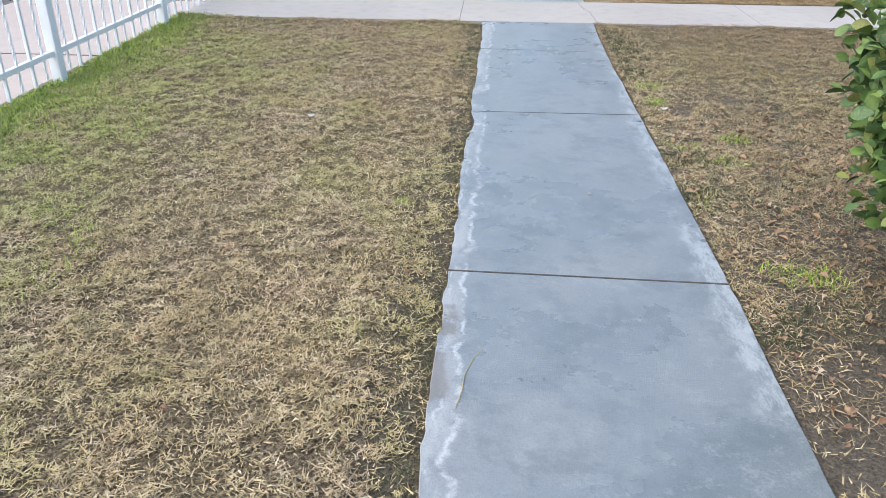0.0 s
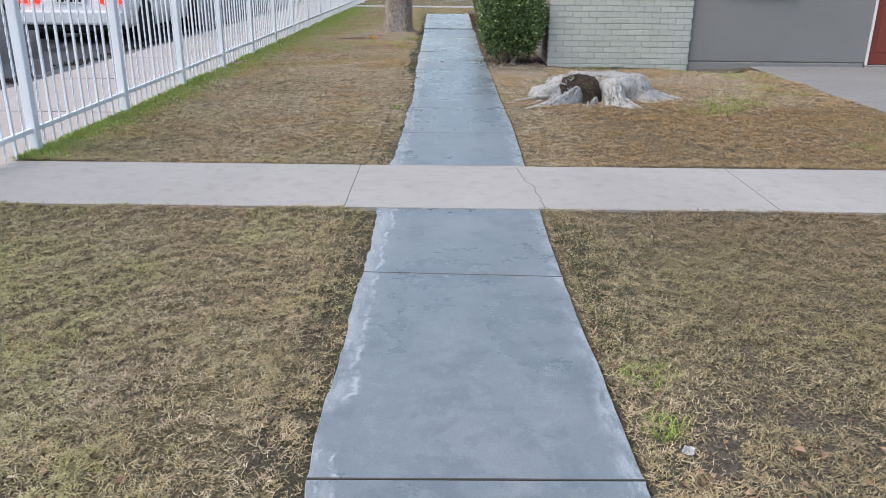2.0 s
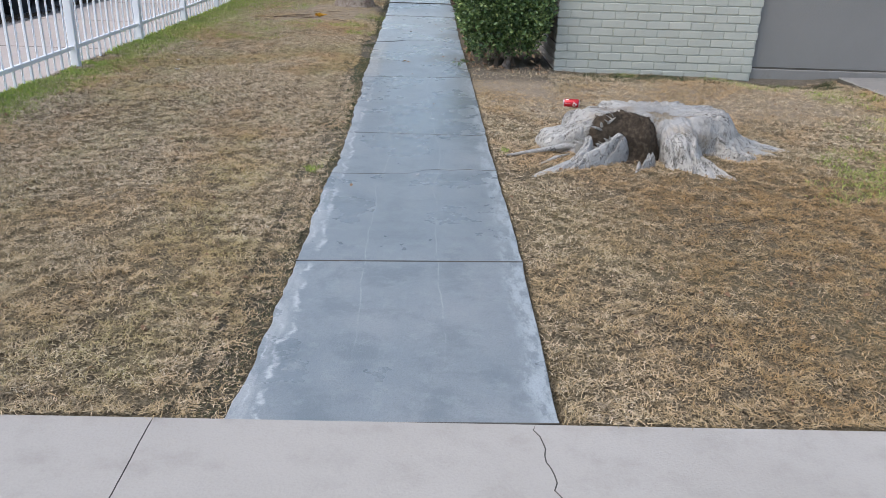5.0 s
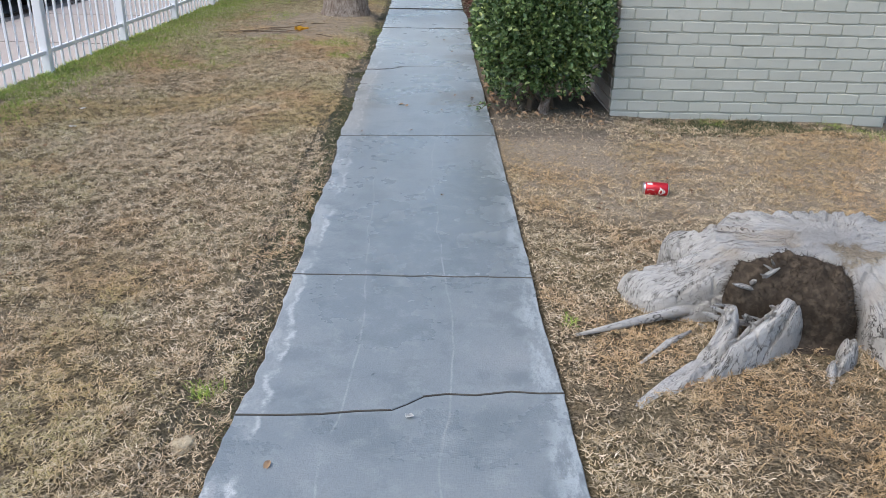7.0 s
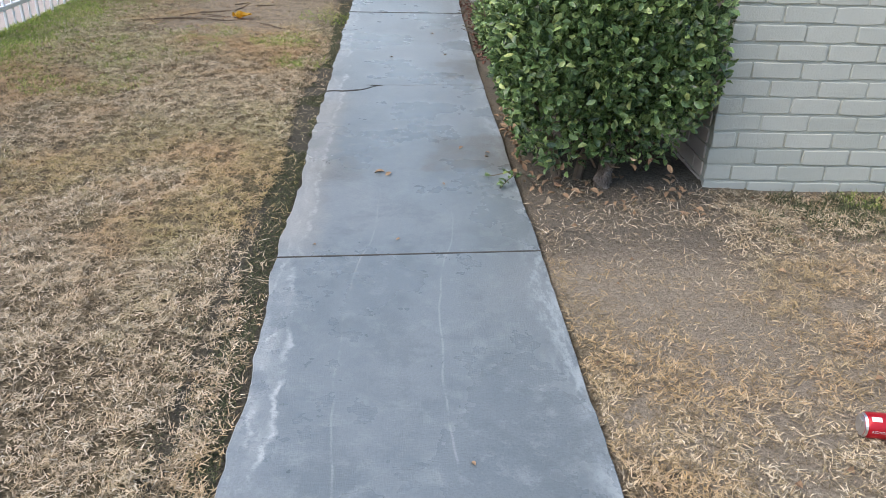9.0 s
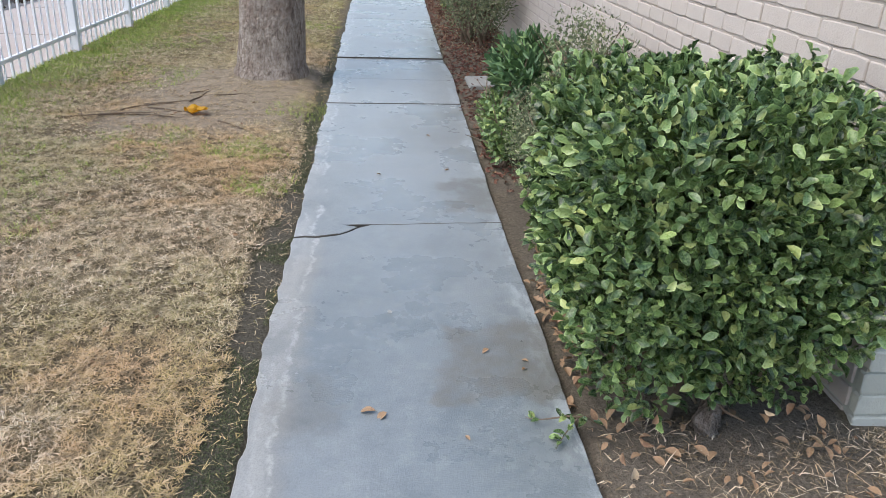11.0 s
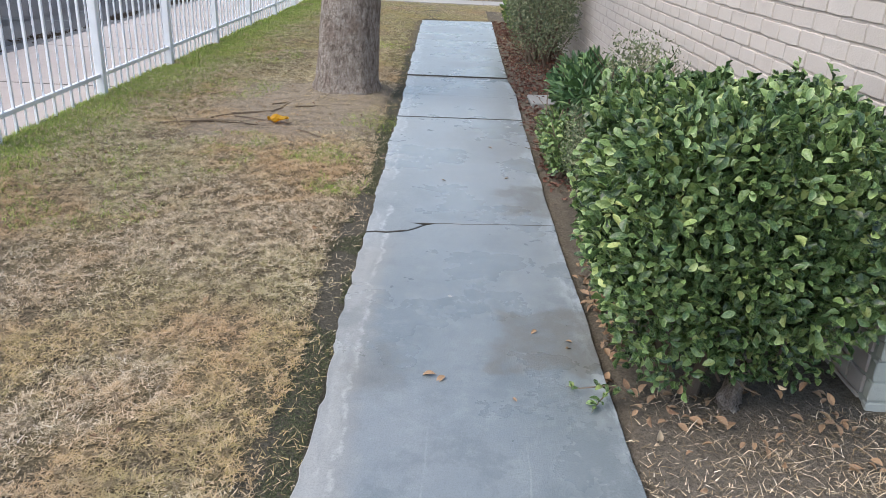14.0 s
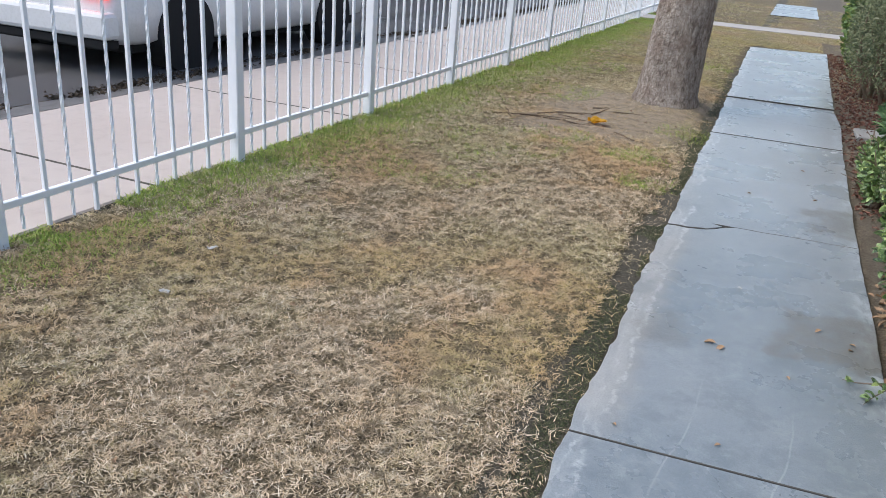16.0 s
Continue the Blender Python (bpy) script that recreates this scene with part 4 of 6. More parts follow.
def build_tree():
    tree = tagged(new("tree"), "thick grey-brown street tree trunk in bare earth", "tree")
    tree.matrix_basis = pose(-1.475, 5.36, 0)
    bm = bmesh.new()
    rings = []
    n = 40
    for k in range(30):
        z = -0.06 + 3.3 * (k / 29) ** 1.6
        r = 0.262 + 0.026 * math.exp(-max(z, 0) / 0.18) - 0.018 * z + (0.022 if z < 0.13 else 0.0)
        ring = []
        for s in range(n):
            a = 2 * math.pi * s / n
            q = Vector((math.cos(a) * 1.6, math.sin(a) * 1.6, z * 1.3))
            lump = 1 + 0.10 * noise.noise(q) + 0.035 * noise.noise(q * 4) + 0.02 * noise.noise(q * 11)
            flare = 1 + 0.07 * math.exp(-max(z, 0) / 0.16) * max(0, math.sin(3 * a + 0.6))
            ring.append(bm.verts.new((r * lump * flare * math.cos(a) + 0.045 * z, r * lump * flare * math.sin(a) + 0.02 * z, z)))
        rings.append(ring)
    for a, b in zip(rings, rings[1:]):
        for s in range(n):
            bm.faces.new((a[s], a[(s + 1) % n], b[(s + 1) % n], b[s]))
    bm.faces.new(rings[0][::-1])
    bm.faces.new(rings[-1])
    part("trunk", bm, BARK, tree, "", True)
    g = random.Random(21)
    tips = []
    for k in range(7):
        a = k * 0.9 + g.uniform(-0.2, 0.2)
        p, d = Vector((0.14, 0.06, 3.0)), Vector((math.cos(a) * 0.7, math.sin(a) * 0.7, g.uniform(0.6, 1.1)))
        pts, rad = [p.copy()], [0.13]
        for s in range(6):
            p = p + d * 0.42
            d = d + Vector((g.uniform(-.2, .2), g.uniform(-.2, .2), g.uniform(-.05, .2)))
            pts.append(p.copy())
            rad.append(0.13 * (1 - (s + 1) / 7))
            if s > 1:
                tips.append(p.copy())
        part("limb", tube(pts, rad, 8, 0.15), BARK, tree, "", True)
    gg = np.random.default_rng(4)
    c = np.array([tips[i] for i in gg.integers(0, len(tips), 2600)]) + gg.normal(size=(2600, 3)) * (0.42, 0.42, 0.32)
    way = gg.normal(size=(2600, 3)) + (0, 0, -0.4)
    v, f = scatter(leaf_shape(), c, way, gg.uniform(0, 6.3, 2600), gg.uniform(0.06, 0.11, 2600), 0.8)
    np_part("crown", v, f, LEAF_LONG, tree, "sparse green leaf crown")


build_tree()

# ---- shrubs ----


def build_shrub(name, label, lo, hi, count, size, leaf_mat, seed, stems=6, width=1.0, depth=0.2, singles=0, single_mat=None, fold=0.18, spread=0.9, power=4.0, under=0.3, dry=0, shoots=0, trunk=None):
    """A shrub: woody stems, a mass of leaves, and single leaves on the side of the walk."""
    g = np.random.default_rng(seed)
    base = ((lo[0] + hi[0]) / 2, (lo[1] + hi[1]) / 2, 0)
    ob = tagged(new(name), label, "shrub")
    ob.matrix_basis = pose(*base)
    lo = tuple(a - b for a, b in zip(lo, base))
    hi = tuple(a - b for a, b in zip(hi, base))
    rnd = random.Random(seed)
    for k in range(stems):
        x, y = rnd.uniform(lo[0], hi[0]) * 0.35, rnd.uniform(lo[1], hi[1]) * 0.6
        p, d = Vector((x, y, -0.03)), Vector((rnd.uniform(-.5, .5), rnd.uniform(-.5, .5), 1))
        pts, rad = [], []
        for s in range(7):
            pts.append(p.copy())
            rad.append(0.022 * (1 - s / 7.5))
            p = p + d * (hi[2] * 0.9 / 7)
            p.x, p.y = min(max(p.x, lo[0] * 0.72), hi[0] * 0.72), min(max(p.y, lo[1] * 0.72), hi[1] * 0.72)
            d = d + Vector((rnd.uniform(-.35, .35), rnd.uniform(-.35, .35), 0))
        part("stem", tube(pts, rad, 6, 0.3), TWIG, ob)
    bm = bmesh.new()
    for k in range(60):
        a = Vector((rnd.uniform(lo[0], hi[0]) * 0.6, rnd.uniform(lo[1], hi[1]) * 0.7, rnd.uniform(0.05, hi[2] * 0.7)))
        b = a + Vector((rnd.uniform(-.22, .22), rnd.uniform(-.22, .22), rnd.uniform(0.0, .25)))
        tube([a, (a + b) / 2 + Vector((0, 0, rnd.uniform(-.03, .03))), b], [0.006, 0.004, 0.0015], 4, 0, bm)
    tagged(part("twig_mass", bm, TWIG, ob), "", "", "", "stuff")
    if trunk:
        tx, ty, r = trunk[0] - base[0], trunk[1] - base[1], trunk[2]
        part("trunk", tube([(tx, ty, -0.05), (tx, ty, 0.02), (tx + 0.01, ty, 0.1), (tx + 0.03, ty + 0.05, 0.3), (tx + 0.04, ty + 0.12, 0.5)], [r * 1.7, r * 1.3, r, r * 0.9, r * 0.5], 12, 0.35), BARK, ob, "grey woody trunk", True)
    p, nrm = shell_points(count, lo, hi, seed, depth, power, under)
    if shoots:
        # young shoots that stand out of the clipped top
        tops = p[p[:, 2] > lo[2] + 0.86 * (hi[2] - lo[2])]
        at = tops[g.integers(0, len(tops), shoots)]
        grow = np.stack((g.normal(size=shoots) * 0.35, g.normal(size=shoots) * 0.35, np.ones(shoots)), 1)
        tall = g.uniform(0.02, 0.07, shoots)
        step = np.repeat(np.linspace(0.2, 1, 6)[None], shoots, 0)
        q = (at[:, None] + grow[:, None] * (tall[:, None] * step)[:, :, None]).reshape(-1, 3)
        side = g.normal(size=q.shape) * (1, 1, 0.4) + (0, 0, 0.5)
        p, nrm = np.concatenate((p, q)), np.concatenate((nrm, side / np.linalg.norm(side, axis=1, keepdims=True)))
    n = len(p)
    way = nrm * spread + g.normal(size=(n, 3)) * 0.75 + (0, 0, 0.35)
    shape = oval_leaf(fold) if size[1] > 0.055 else leaf_shape(fold)
    v, f = scatter(shape, p, way, g.normal(size=n) * 1.2, g.uniform(size[0], size[1], n), width)
    fo = np_part("foliage", v, f, leaf_mat, ob, "", True)
    set_margin(fo.data, OVAL_MARGIN if size[1] > 0.055 else PLAIN_MARGIN)
    # a darker inner layer closes the gaps
    q, nrm2 = shell_points(count // 2, lo, hi, seed + 1, 0.5, power, under)
    c0 = (np.array(lo) + np.array(hi)) / 2
    q = c0 + (q - c0) * 0.82
    v, f = scatter(leaf_shape(0.05), q, nrm2 + g.normal(size=q.shape), g.uniform(0, 6.3, len(q)), g.uniform(size[0] * 1.2, size[1] * 1.4, len(q)), width * 1.2)
    np_part("inner_foliage", v, f, leaf_mat, ob)
    if dry:
        # withered leaves caught low on the side of the walk
        q = np.stack((lo[0] * g.uniform(0.92, 1.02, dry), g.uniform(lo[1] * 0.7, hi[1] * 0.75, dry), 0.03 + 0.34 * g.random(dry) ** 1.3), 1)
        q[:, 0] *= 0.70 + 0.62 * q[:, 2]
        q[: dry // 6, 0], q[: dry // 6, 1] = g.uniform(lo[0], hi[0], dry // 6) * 0.8, lo[1] * g.uniform(0.75, 0.95, dry // 6)
        q[: dry // 6, 2] *= 0.6
        v, f = scatter(oval_leaf(0.3, 0.35), q, g.normal(size=q.shape) * (1, 1, 0.7), g.uniform(0, 6.3, dry), g.uniform(0.022, 0.042, dry), 0.95)
        np_part("withered_leaves", v, f, LEAF_DRY, ob, "withered orange-brown leaves", True)
    if singles:
        meshes = [set_margin(np_mesh("leaf", oval_leaf(fo, dr)[0] * (width, 1, 1), oval_leaf()[1], single_mat, True), OVAL_MARGIN) for fo, dr in ((0.06, 0.05), (0.12, 0.2), (0.2, 0.1))]
        p, nrm = shell_points(singles * 4, lo, hi, seed + 5, 0.03, power, under)
        near = np.argsort(p[:, 0] + p[:, 1] * 0.9 - 0.25 * p[:, 2])[:singles]
        for i in near:
            w = nrm[i] * spread + g.normal(size=3) * 0.6 + (0, 0, 0.45)
            m = turns(w[None], np.array([g.normal() * 0.7]))[0]
            leaf = new("leaf", meshes[int(g.integers(0, 3))])
            leaf.parent = ob
            s = g.uniform(size[0], size[1] * 1.05)
            leaf.matrix_basis = Matrix.Translation(p[i] * 1.01) @ Matrix(m.tolist()).to_4x4() @ Matrix.Scale(s, 4)
    return ob


build_shrub("hedge", "dense clipped evergreen hedge with glossy oval leaves", (-0.10, 0.43, 0.05), (0.76, 1.42, 0.95), 13000, (0.025, 0.049), LEAF, 31, 7,
            0.92, 0.3, 285, LEAF_ONE, 0.2, 0.75, 5.5, 0.34, 70, 60, (0.37, 0.67, 0.036))
build_shrub("broad_leaf_bush", "loose bush with broad yellow-green leaves", (0.265, -11.1, 0.10), (1.78, -9.8, 1.15), 8500, (0.035, 0.062), LEAF_BIG, 32, 6,
            1.25, 0.3, 0, None, 0.12, 0.8, 4.0, 0.35)
build_shrub("fine_shrub", "half-dry fine-leaved grey-green shrub", (0.05, 1.45, 0.03), (0.62, 3.1, 0.60), 9500, (0.014, 0.026), LEAF_GREY, 33, 14, 0.5, 0.55, 0, None, 0.1, 0.6, 3.0, 0.2)
build_shrub("creeping_shrub", "small green leafy shrub at the walk's edge", (0.03, 2.95, 0.02), (0.22, 3.9, 0.30), 1500, (0.025, 0.045), LEAF, 37, 5, 0.9, 0.5, 0, None, 0.14, 0.7, 3.0, 0.1)
build_shrub("oleander", "young shrub with long pointed dark leaves", (0.20, 3.7, 0.04), (0.68, 4.8, 0.54), 1000, (0.07, 0.12), LEAF_LONG, 34, 7, 0.42, 0.6, 0, None, 0.1, 0.9, 2.6, 0.3)
build_shrub("twiggy_shrub", "sparse grey twiggy shrub against the wall", (0.36, 2.5, 0.1), (0.80, 4.1, 0.86), 2600, (0.014, 0.028), LEAF_GREY, 35, 16, 0.6, 0.8, 0, None, 0.1, 0.6, 2.4, 0.3)
build_shrub("tall_shrub", "tall fine-leaved grey-green shrub beside the walk", (0.04, 6.5, 0.03), (0.80, 9.3, 1.2), 9000, (0.022, 0.042), LEAF_GREY, 36, 16, 0.5, 0.5, 0, None, 0.1, 0.7, 3.0, 0.15)
build_shrub("ivy_shrub", "tall shrub overgrown with bright green leaves", (0.12, 9.2, 0.03), (0.82, 11.6, 1.6), 3800, (0.05, 0.085), LEAF_BIG, 38, 10, 1.1, 0.3, 0, None, 0.14, 0.8, 3.4, 0.15)

# ---- stump ----


# roots as ridges: start, end, width and height at the start, width and height at the end, all from the stump's middle
ROOTS = [((-0.38, 0.02), (-0.69, -0.09), 0.17, 0.175, 0.135, 0.085), ((-0.40, 0.17), (-0.52, 0.19), 0.10, 0.18, 0.075, 0.12),
         ((0.06, -0.10), (0.04, -0.40), 0.15, 0.185, 0.11, 0.135), ((0.04, -0.38), (0.16, -0.77), 0.105, 0.14, 0.045, 0.0),
         ((-0.05, -0.34), (-0.035, -0.57), 0.035, 0.11, 0.02, 0.0), ((0.34, -0.02), (0.44, -0.24), 0.14, 0.15, 0.10, 0.04),
         ((0.42, 0.06), (0.82, -0.12), 0.07, 0.12, 0.025, -0.01), ((0.44, 0.0), (0.70, -0.22), 0.05, 0.10, 0.02, -0.01),
         ((0.36, 0.16), (0.60, 0.30), 0.12, 0.13, 0.05, 0.0), ((-0.33, -0.30), (-0.60, -0.57), 0.060, 0.125, 0.055, 0.065),
         ((-0.58, -0.55), (-0.92, -0.82), 0.055, 0.068, 0.02, -0.003), ((-0.53, -0.35), (-0.66, -0.58), 0.042, 0.125, 0.03, 0.035),
         ((-0.17, -0.41), (-0.255, -0.53), 0.034, 0.065, 0.022, 0.035), ((-0.255, -0.52), (-0.33, -0.69), 0.024, 0.045, 0.012, -0.003)]


def rot_reach(gx, gy):
    """Distance from the middle of the rot, 1 at its ragged edge."""
    a, b = gx + 0.28, gy + 0.24
    u, v = a * 0.966 - b * 0.259, a * 0.259 + b * 0.966
    return np.hypot(u / 0.215, v / np.where(v > 0, 0.13, 0.15)) + 0.5 * (fractal(gx * 9, gy * 9, 86) - 0.5)


def rot_height(gx, gy):
    """The rotten heart: a crumbling mound that spills out of the front."""
    d = rot_reach(gx, gy)
    back = np.clip((gy + 0.37 + 0.25 * (gx + 0.25)) / 0.17, 0, 1)
    z = 0.195 * np.clip((1.1 - d) / 0.35, 0, 1) ** 0.6 * back * back * (3 - 2 * back)
    z = z * (1 + 0.3 * (fractal(gx * 14, gy * 14, 87) - 0.5))
    return z + 0.022 * (fractal(gx * 45, gy * 45, 88) - 0.5) - 0.04 * (d > 1.1)


def stump_height(gx, gy):
    """Height of the weathered wood, from the stump's middle."""
    wx = gx + 0.05 * (fractal(gx * 5, gy * 5, 91) - 0.5)
    wy = gy + 0.05 * (fractal(gx * 5, gy * 5, 92) - 0.5)
    # the sawn top: an uneven low table
    r = (np.abs((wx + 0.01) / 0.50) ** 3 + np.abs((wy - 0.10) / 0.25) ** 3) ** (1 / 3)
    r = r + 0.20 * (fractal(gx * 4, gy * 4, 93) - 0.5)
    top = 0.175 + 0.035 * (fractal(gx * 2.2, gy * 2.2, 94) - 0.5) + 0.022 * (fractal(gx * 8, gy * 8, 95) - 0.5)
    z = top * np.clip((1.12 - r) / 0.26, 0, 1) ** 0.6 - 0.03 * (r >= 1.12)
    # the table is eaten away round the rot
    z = z - 0.12 * np.clip((1.2 - rot_reach(gx, gy)) / 0.5, 0, 1)
    ang, rad = np.arctan2(gy - 0.05, gx), np.hypot(gx, gy)
    grain = 0.012 * (value_noise(ang * 9, rad * 4, 96) - 0.5)
    # deep grooves run down the flanks
    groove = 1 - np.abs(2 * value_noise(ang * 13, rad * 1.6, 90) - 1)
    grain = grain - 0.030 * np.clip((rad - 0.26) / 0.12, 0, 1) * np.clip((groove - 0.62) / 0.38, 0, 1)
    for (ax, ay), (bx, by), w0, h0, w1, h1 in ROOTS:
        dx, dy = bx - ax, by - ay
        t = np.clip(((wx - ax) * dx + (wy - ay) * dy) / (dx * dx + dy * dy), 0, 1)
        cross = ((wx - ax) * dy - (wy - ay) * dx) / math.hypot(dx, dy)
        d = np.hypot(wx - ax - t * dx, wy - ay - t * dy)
        w = w0 + (w1 - w0) * t
        flute = 0.034 * (value_noise(cross * 55 + 9 * ax, t * 2.0, 98) - 0.6) * np.clip(0.3 + t * 2, 0, 1)
        h = (h0 + (h1 - h0) * t ** 0.8) * np.clip(1 - (d / w) ** 2.4, 0, 1) ** 0.5 + flute - 0.03 * (d >= w)
        z = np.maximum(z, h)
    # a dished patch on the top, and drying cracks
    z = z - 0.022 * np.exp(-((gx - 0.07) / 0.13) ** 2 - ((gy + 0.02) / 0.06) ** 2)
    crack = np.abs(value_noise(np.arctan2(gy - 0.05, gx) * 4.5 + 2 * fractal(gx * 4, gy * 4, 97), np.hypot(gx, gy) * 2.5, 99) - 0.5) < 0.022
    ring = np.abs(fractal(gx * 2.6, gy * 5.2, 89) - 0.5) < 0.006
    return z + grain - 0.016 * (crack | ring) * (np.hypot(gx, gy) > 0.12) * (z > 0.04)


def body(x, y):
    """1 on the body of the stump, 0 at the tips of the roots."""
    return np.clip((1.0 - np.hypot(x, y)) / 0.5, 0, 1)


def raised(x, y, z):
    """The body stands higher and nearer the cross walk than its outermost roots."""
    s, u = body(x, y), np.clip(z / 0.11, 0, 1)
    u = u * u * (3 - 2 * u)
    out = s * (0.72 + 0.28 * u)
    return x - 0.09 * out, y - 0.18 * out, z * (1 + 0.15 * s) + 0.025 * s * u


def under_stump(x, y):
    """Whether a place, from the stump's middle, lies under its wood."""
    ax, ay = x, y
    for _ in range(4):
        s = body(ax, ay)
        ax, ay = x + 0.07 * s, y + 0.14 * s
    return (stump_height(ax, ay) >= 0.0) | (rot_height(ax, ay) >= 0.0)


def height_part(name, gx, gy, z, material, parent, label=""):
    n = gx.shape[1]
    i = (np.arange(gx.shape[0] - 1)[:, None] * n + np.arange(n - 1)[None]).ravel()
    quads = np.stack((i, i + 1, i + n + 1, i + n), 1)
    zf = z.ravel()
    quads = quads[zf[quads].max(1) > -0.012]
    used, quads = np.unique(quads, return_inverse=True)
    verts = np.stack(raised(gx.ravel(), gy.ravel(), np.maximum(zf, -0.05)), 1)[used]
    return np_part(name, verts, quads.reshape(-1, 4), material, parent, label, True)


def build_stump():
    st = tagged(new("tree_stump"), "bleached old tree stump with spreading roots and a rotten heart", "tree stump")
    st.matrix_basis = pose(1.15, -1.95, 0)
    gx, gy = np.meshgrid(np.arange(-1.0, 1.0, 0.0064), np.arange(-1.0, 0.62, 0.0064))
    height_part("wood", gx, gy, stump_height(gx, gy), WOOD, st)
    hx, hy = np.meshgrid(np.arange(-0.60, 0.12, 0.007), np.arange(-0.56, 0.02, 0.007))
    height_part("rotten_heart", hx, hy, rot_height(hx, hy), ROT, st, "dark crumbling rotten wood")
    g = np.random.default_rng(8)
    x, y = g.uniform(-0.56, 0.08, 22000), g.uniform(-0.54, 0.0, 22000)
    z = rot_height(x, y)
    keep = z > 0.005
    x, y, z = x[keep], y[keep], z[keep]
    blade = (np.array([(-.07, 0, 0), (.07, 0, 0), (0, 1, 0.05)]), np.array([(0, 1, 2)]))
    way = np.stack((x + 0.25, y + 0.15, 0 * x + 0.12), 1) * 4 + g.normal(size=(len(x), 3)) * 0.6
    v, f = scatter(blade, np.stack(raised(x, y, z - 0.003), 1), way, g.uniform(0, 6.3, len(x)), g.uniform(0.008, 0.024, len(x)))
    tagged(np_part("rot_crumb", v, f, ROT, st), "", "", "", "stuff")
    # pale splinters standing in the rot
    for k in range(30):
        x, y = g.uniform(-0.56, -0.33), g.uniform(-0.37, -0.20)
        z = max(float(rot_height(np.array(x), np.array(y))), float(stump_height(np.array(x), np.array(y))), 0.0)
        x, y, z = (float(q) for q in raised(x, y, z))
        d = Vector((-0.5 + g.normal() * 0.3, -0.4 + g.normal() * 0.3, 0.35)).normalized() * g.uniform(0.05, 0.10)
        r = g.uniform(0.004, 0.011)
        part("splinter", tube([Vector((x, y, z - 0.02)), Vector((x, y, z - 0.02)) + d * 0.6, Vector((x, y, z - 0.02)) + d], [r, r * 0.8, r * 0.25], 6, 0.6), WOOD, st)
    for pts in ([(-0.52, -0.26, 0.03), (-0.70, -0.32, 0.034), (-0.88, -0.39, 0.022), (-1.05, -0.44, 0.004)], [(-0.68, -0.43, 0.02), (-0.77, -0.50, 0.014), (-0.88, -0.60, 0.0)]):
        part("root", tube(pts, [0.020, 0.018, 0.014, 0.006] if len(pts) == 4 else [0.004, 0.012, 0.004], 8, 0.5), WOOD, st, "thin pale surface root", True)


build_stump()

# ---- parked car behind the fence ----


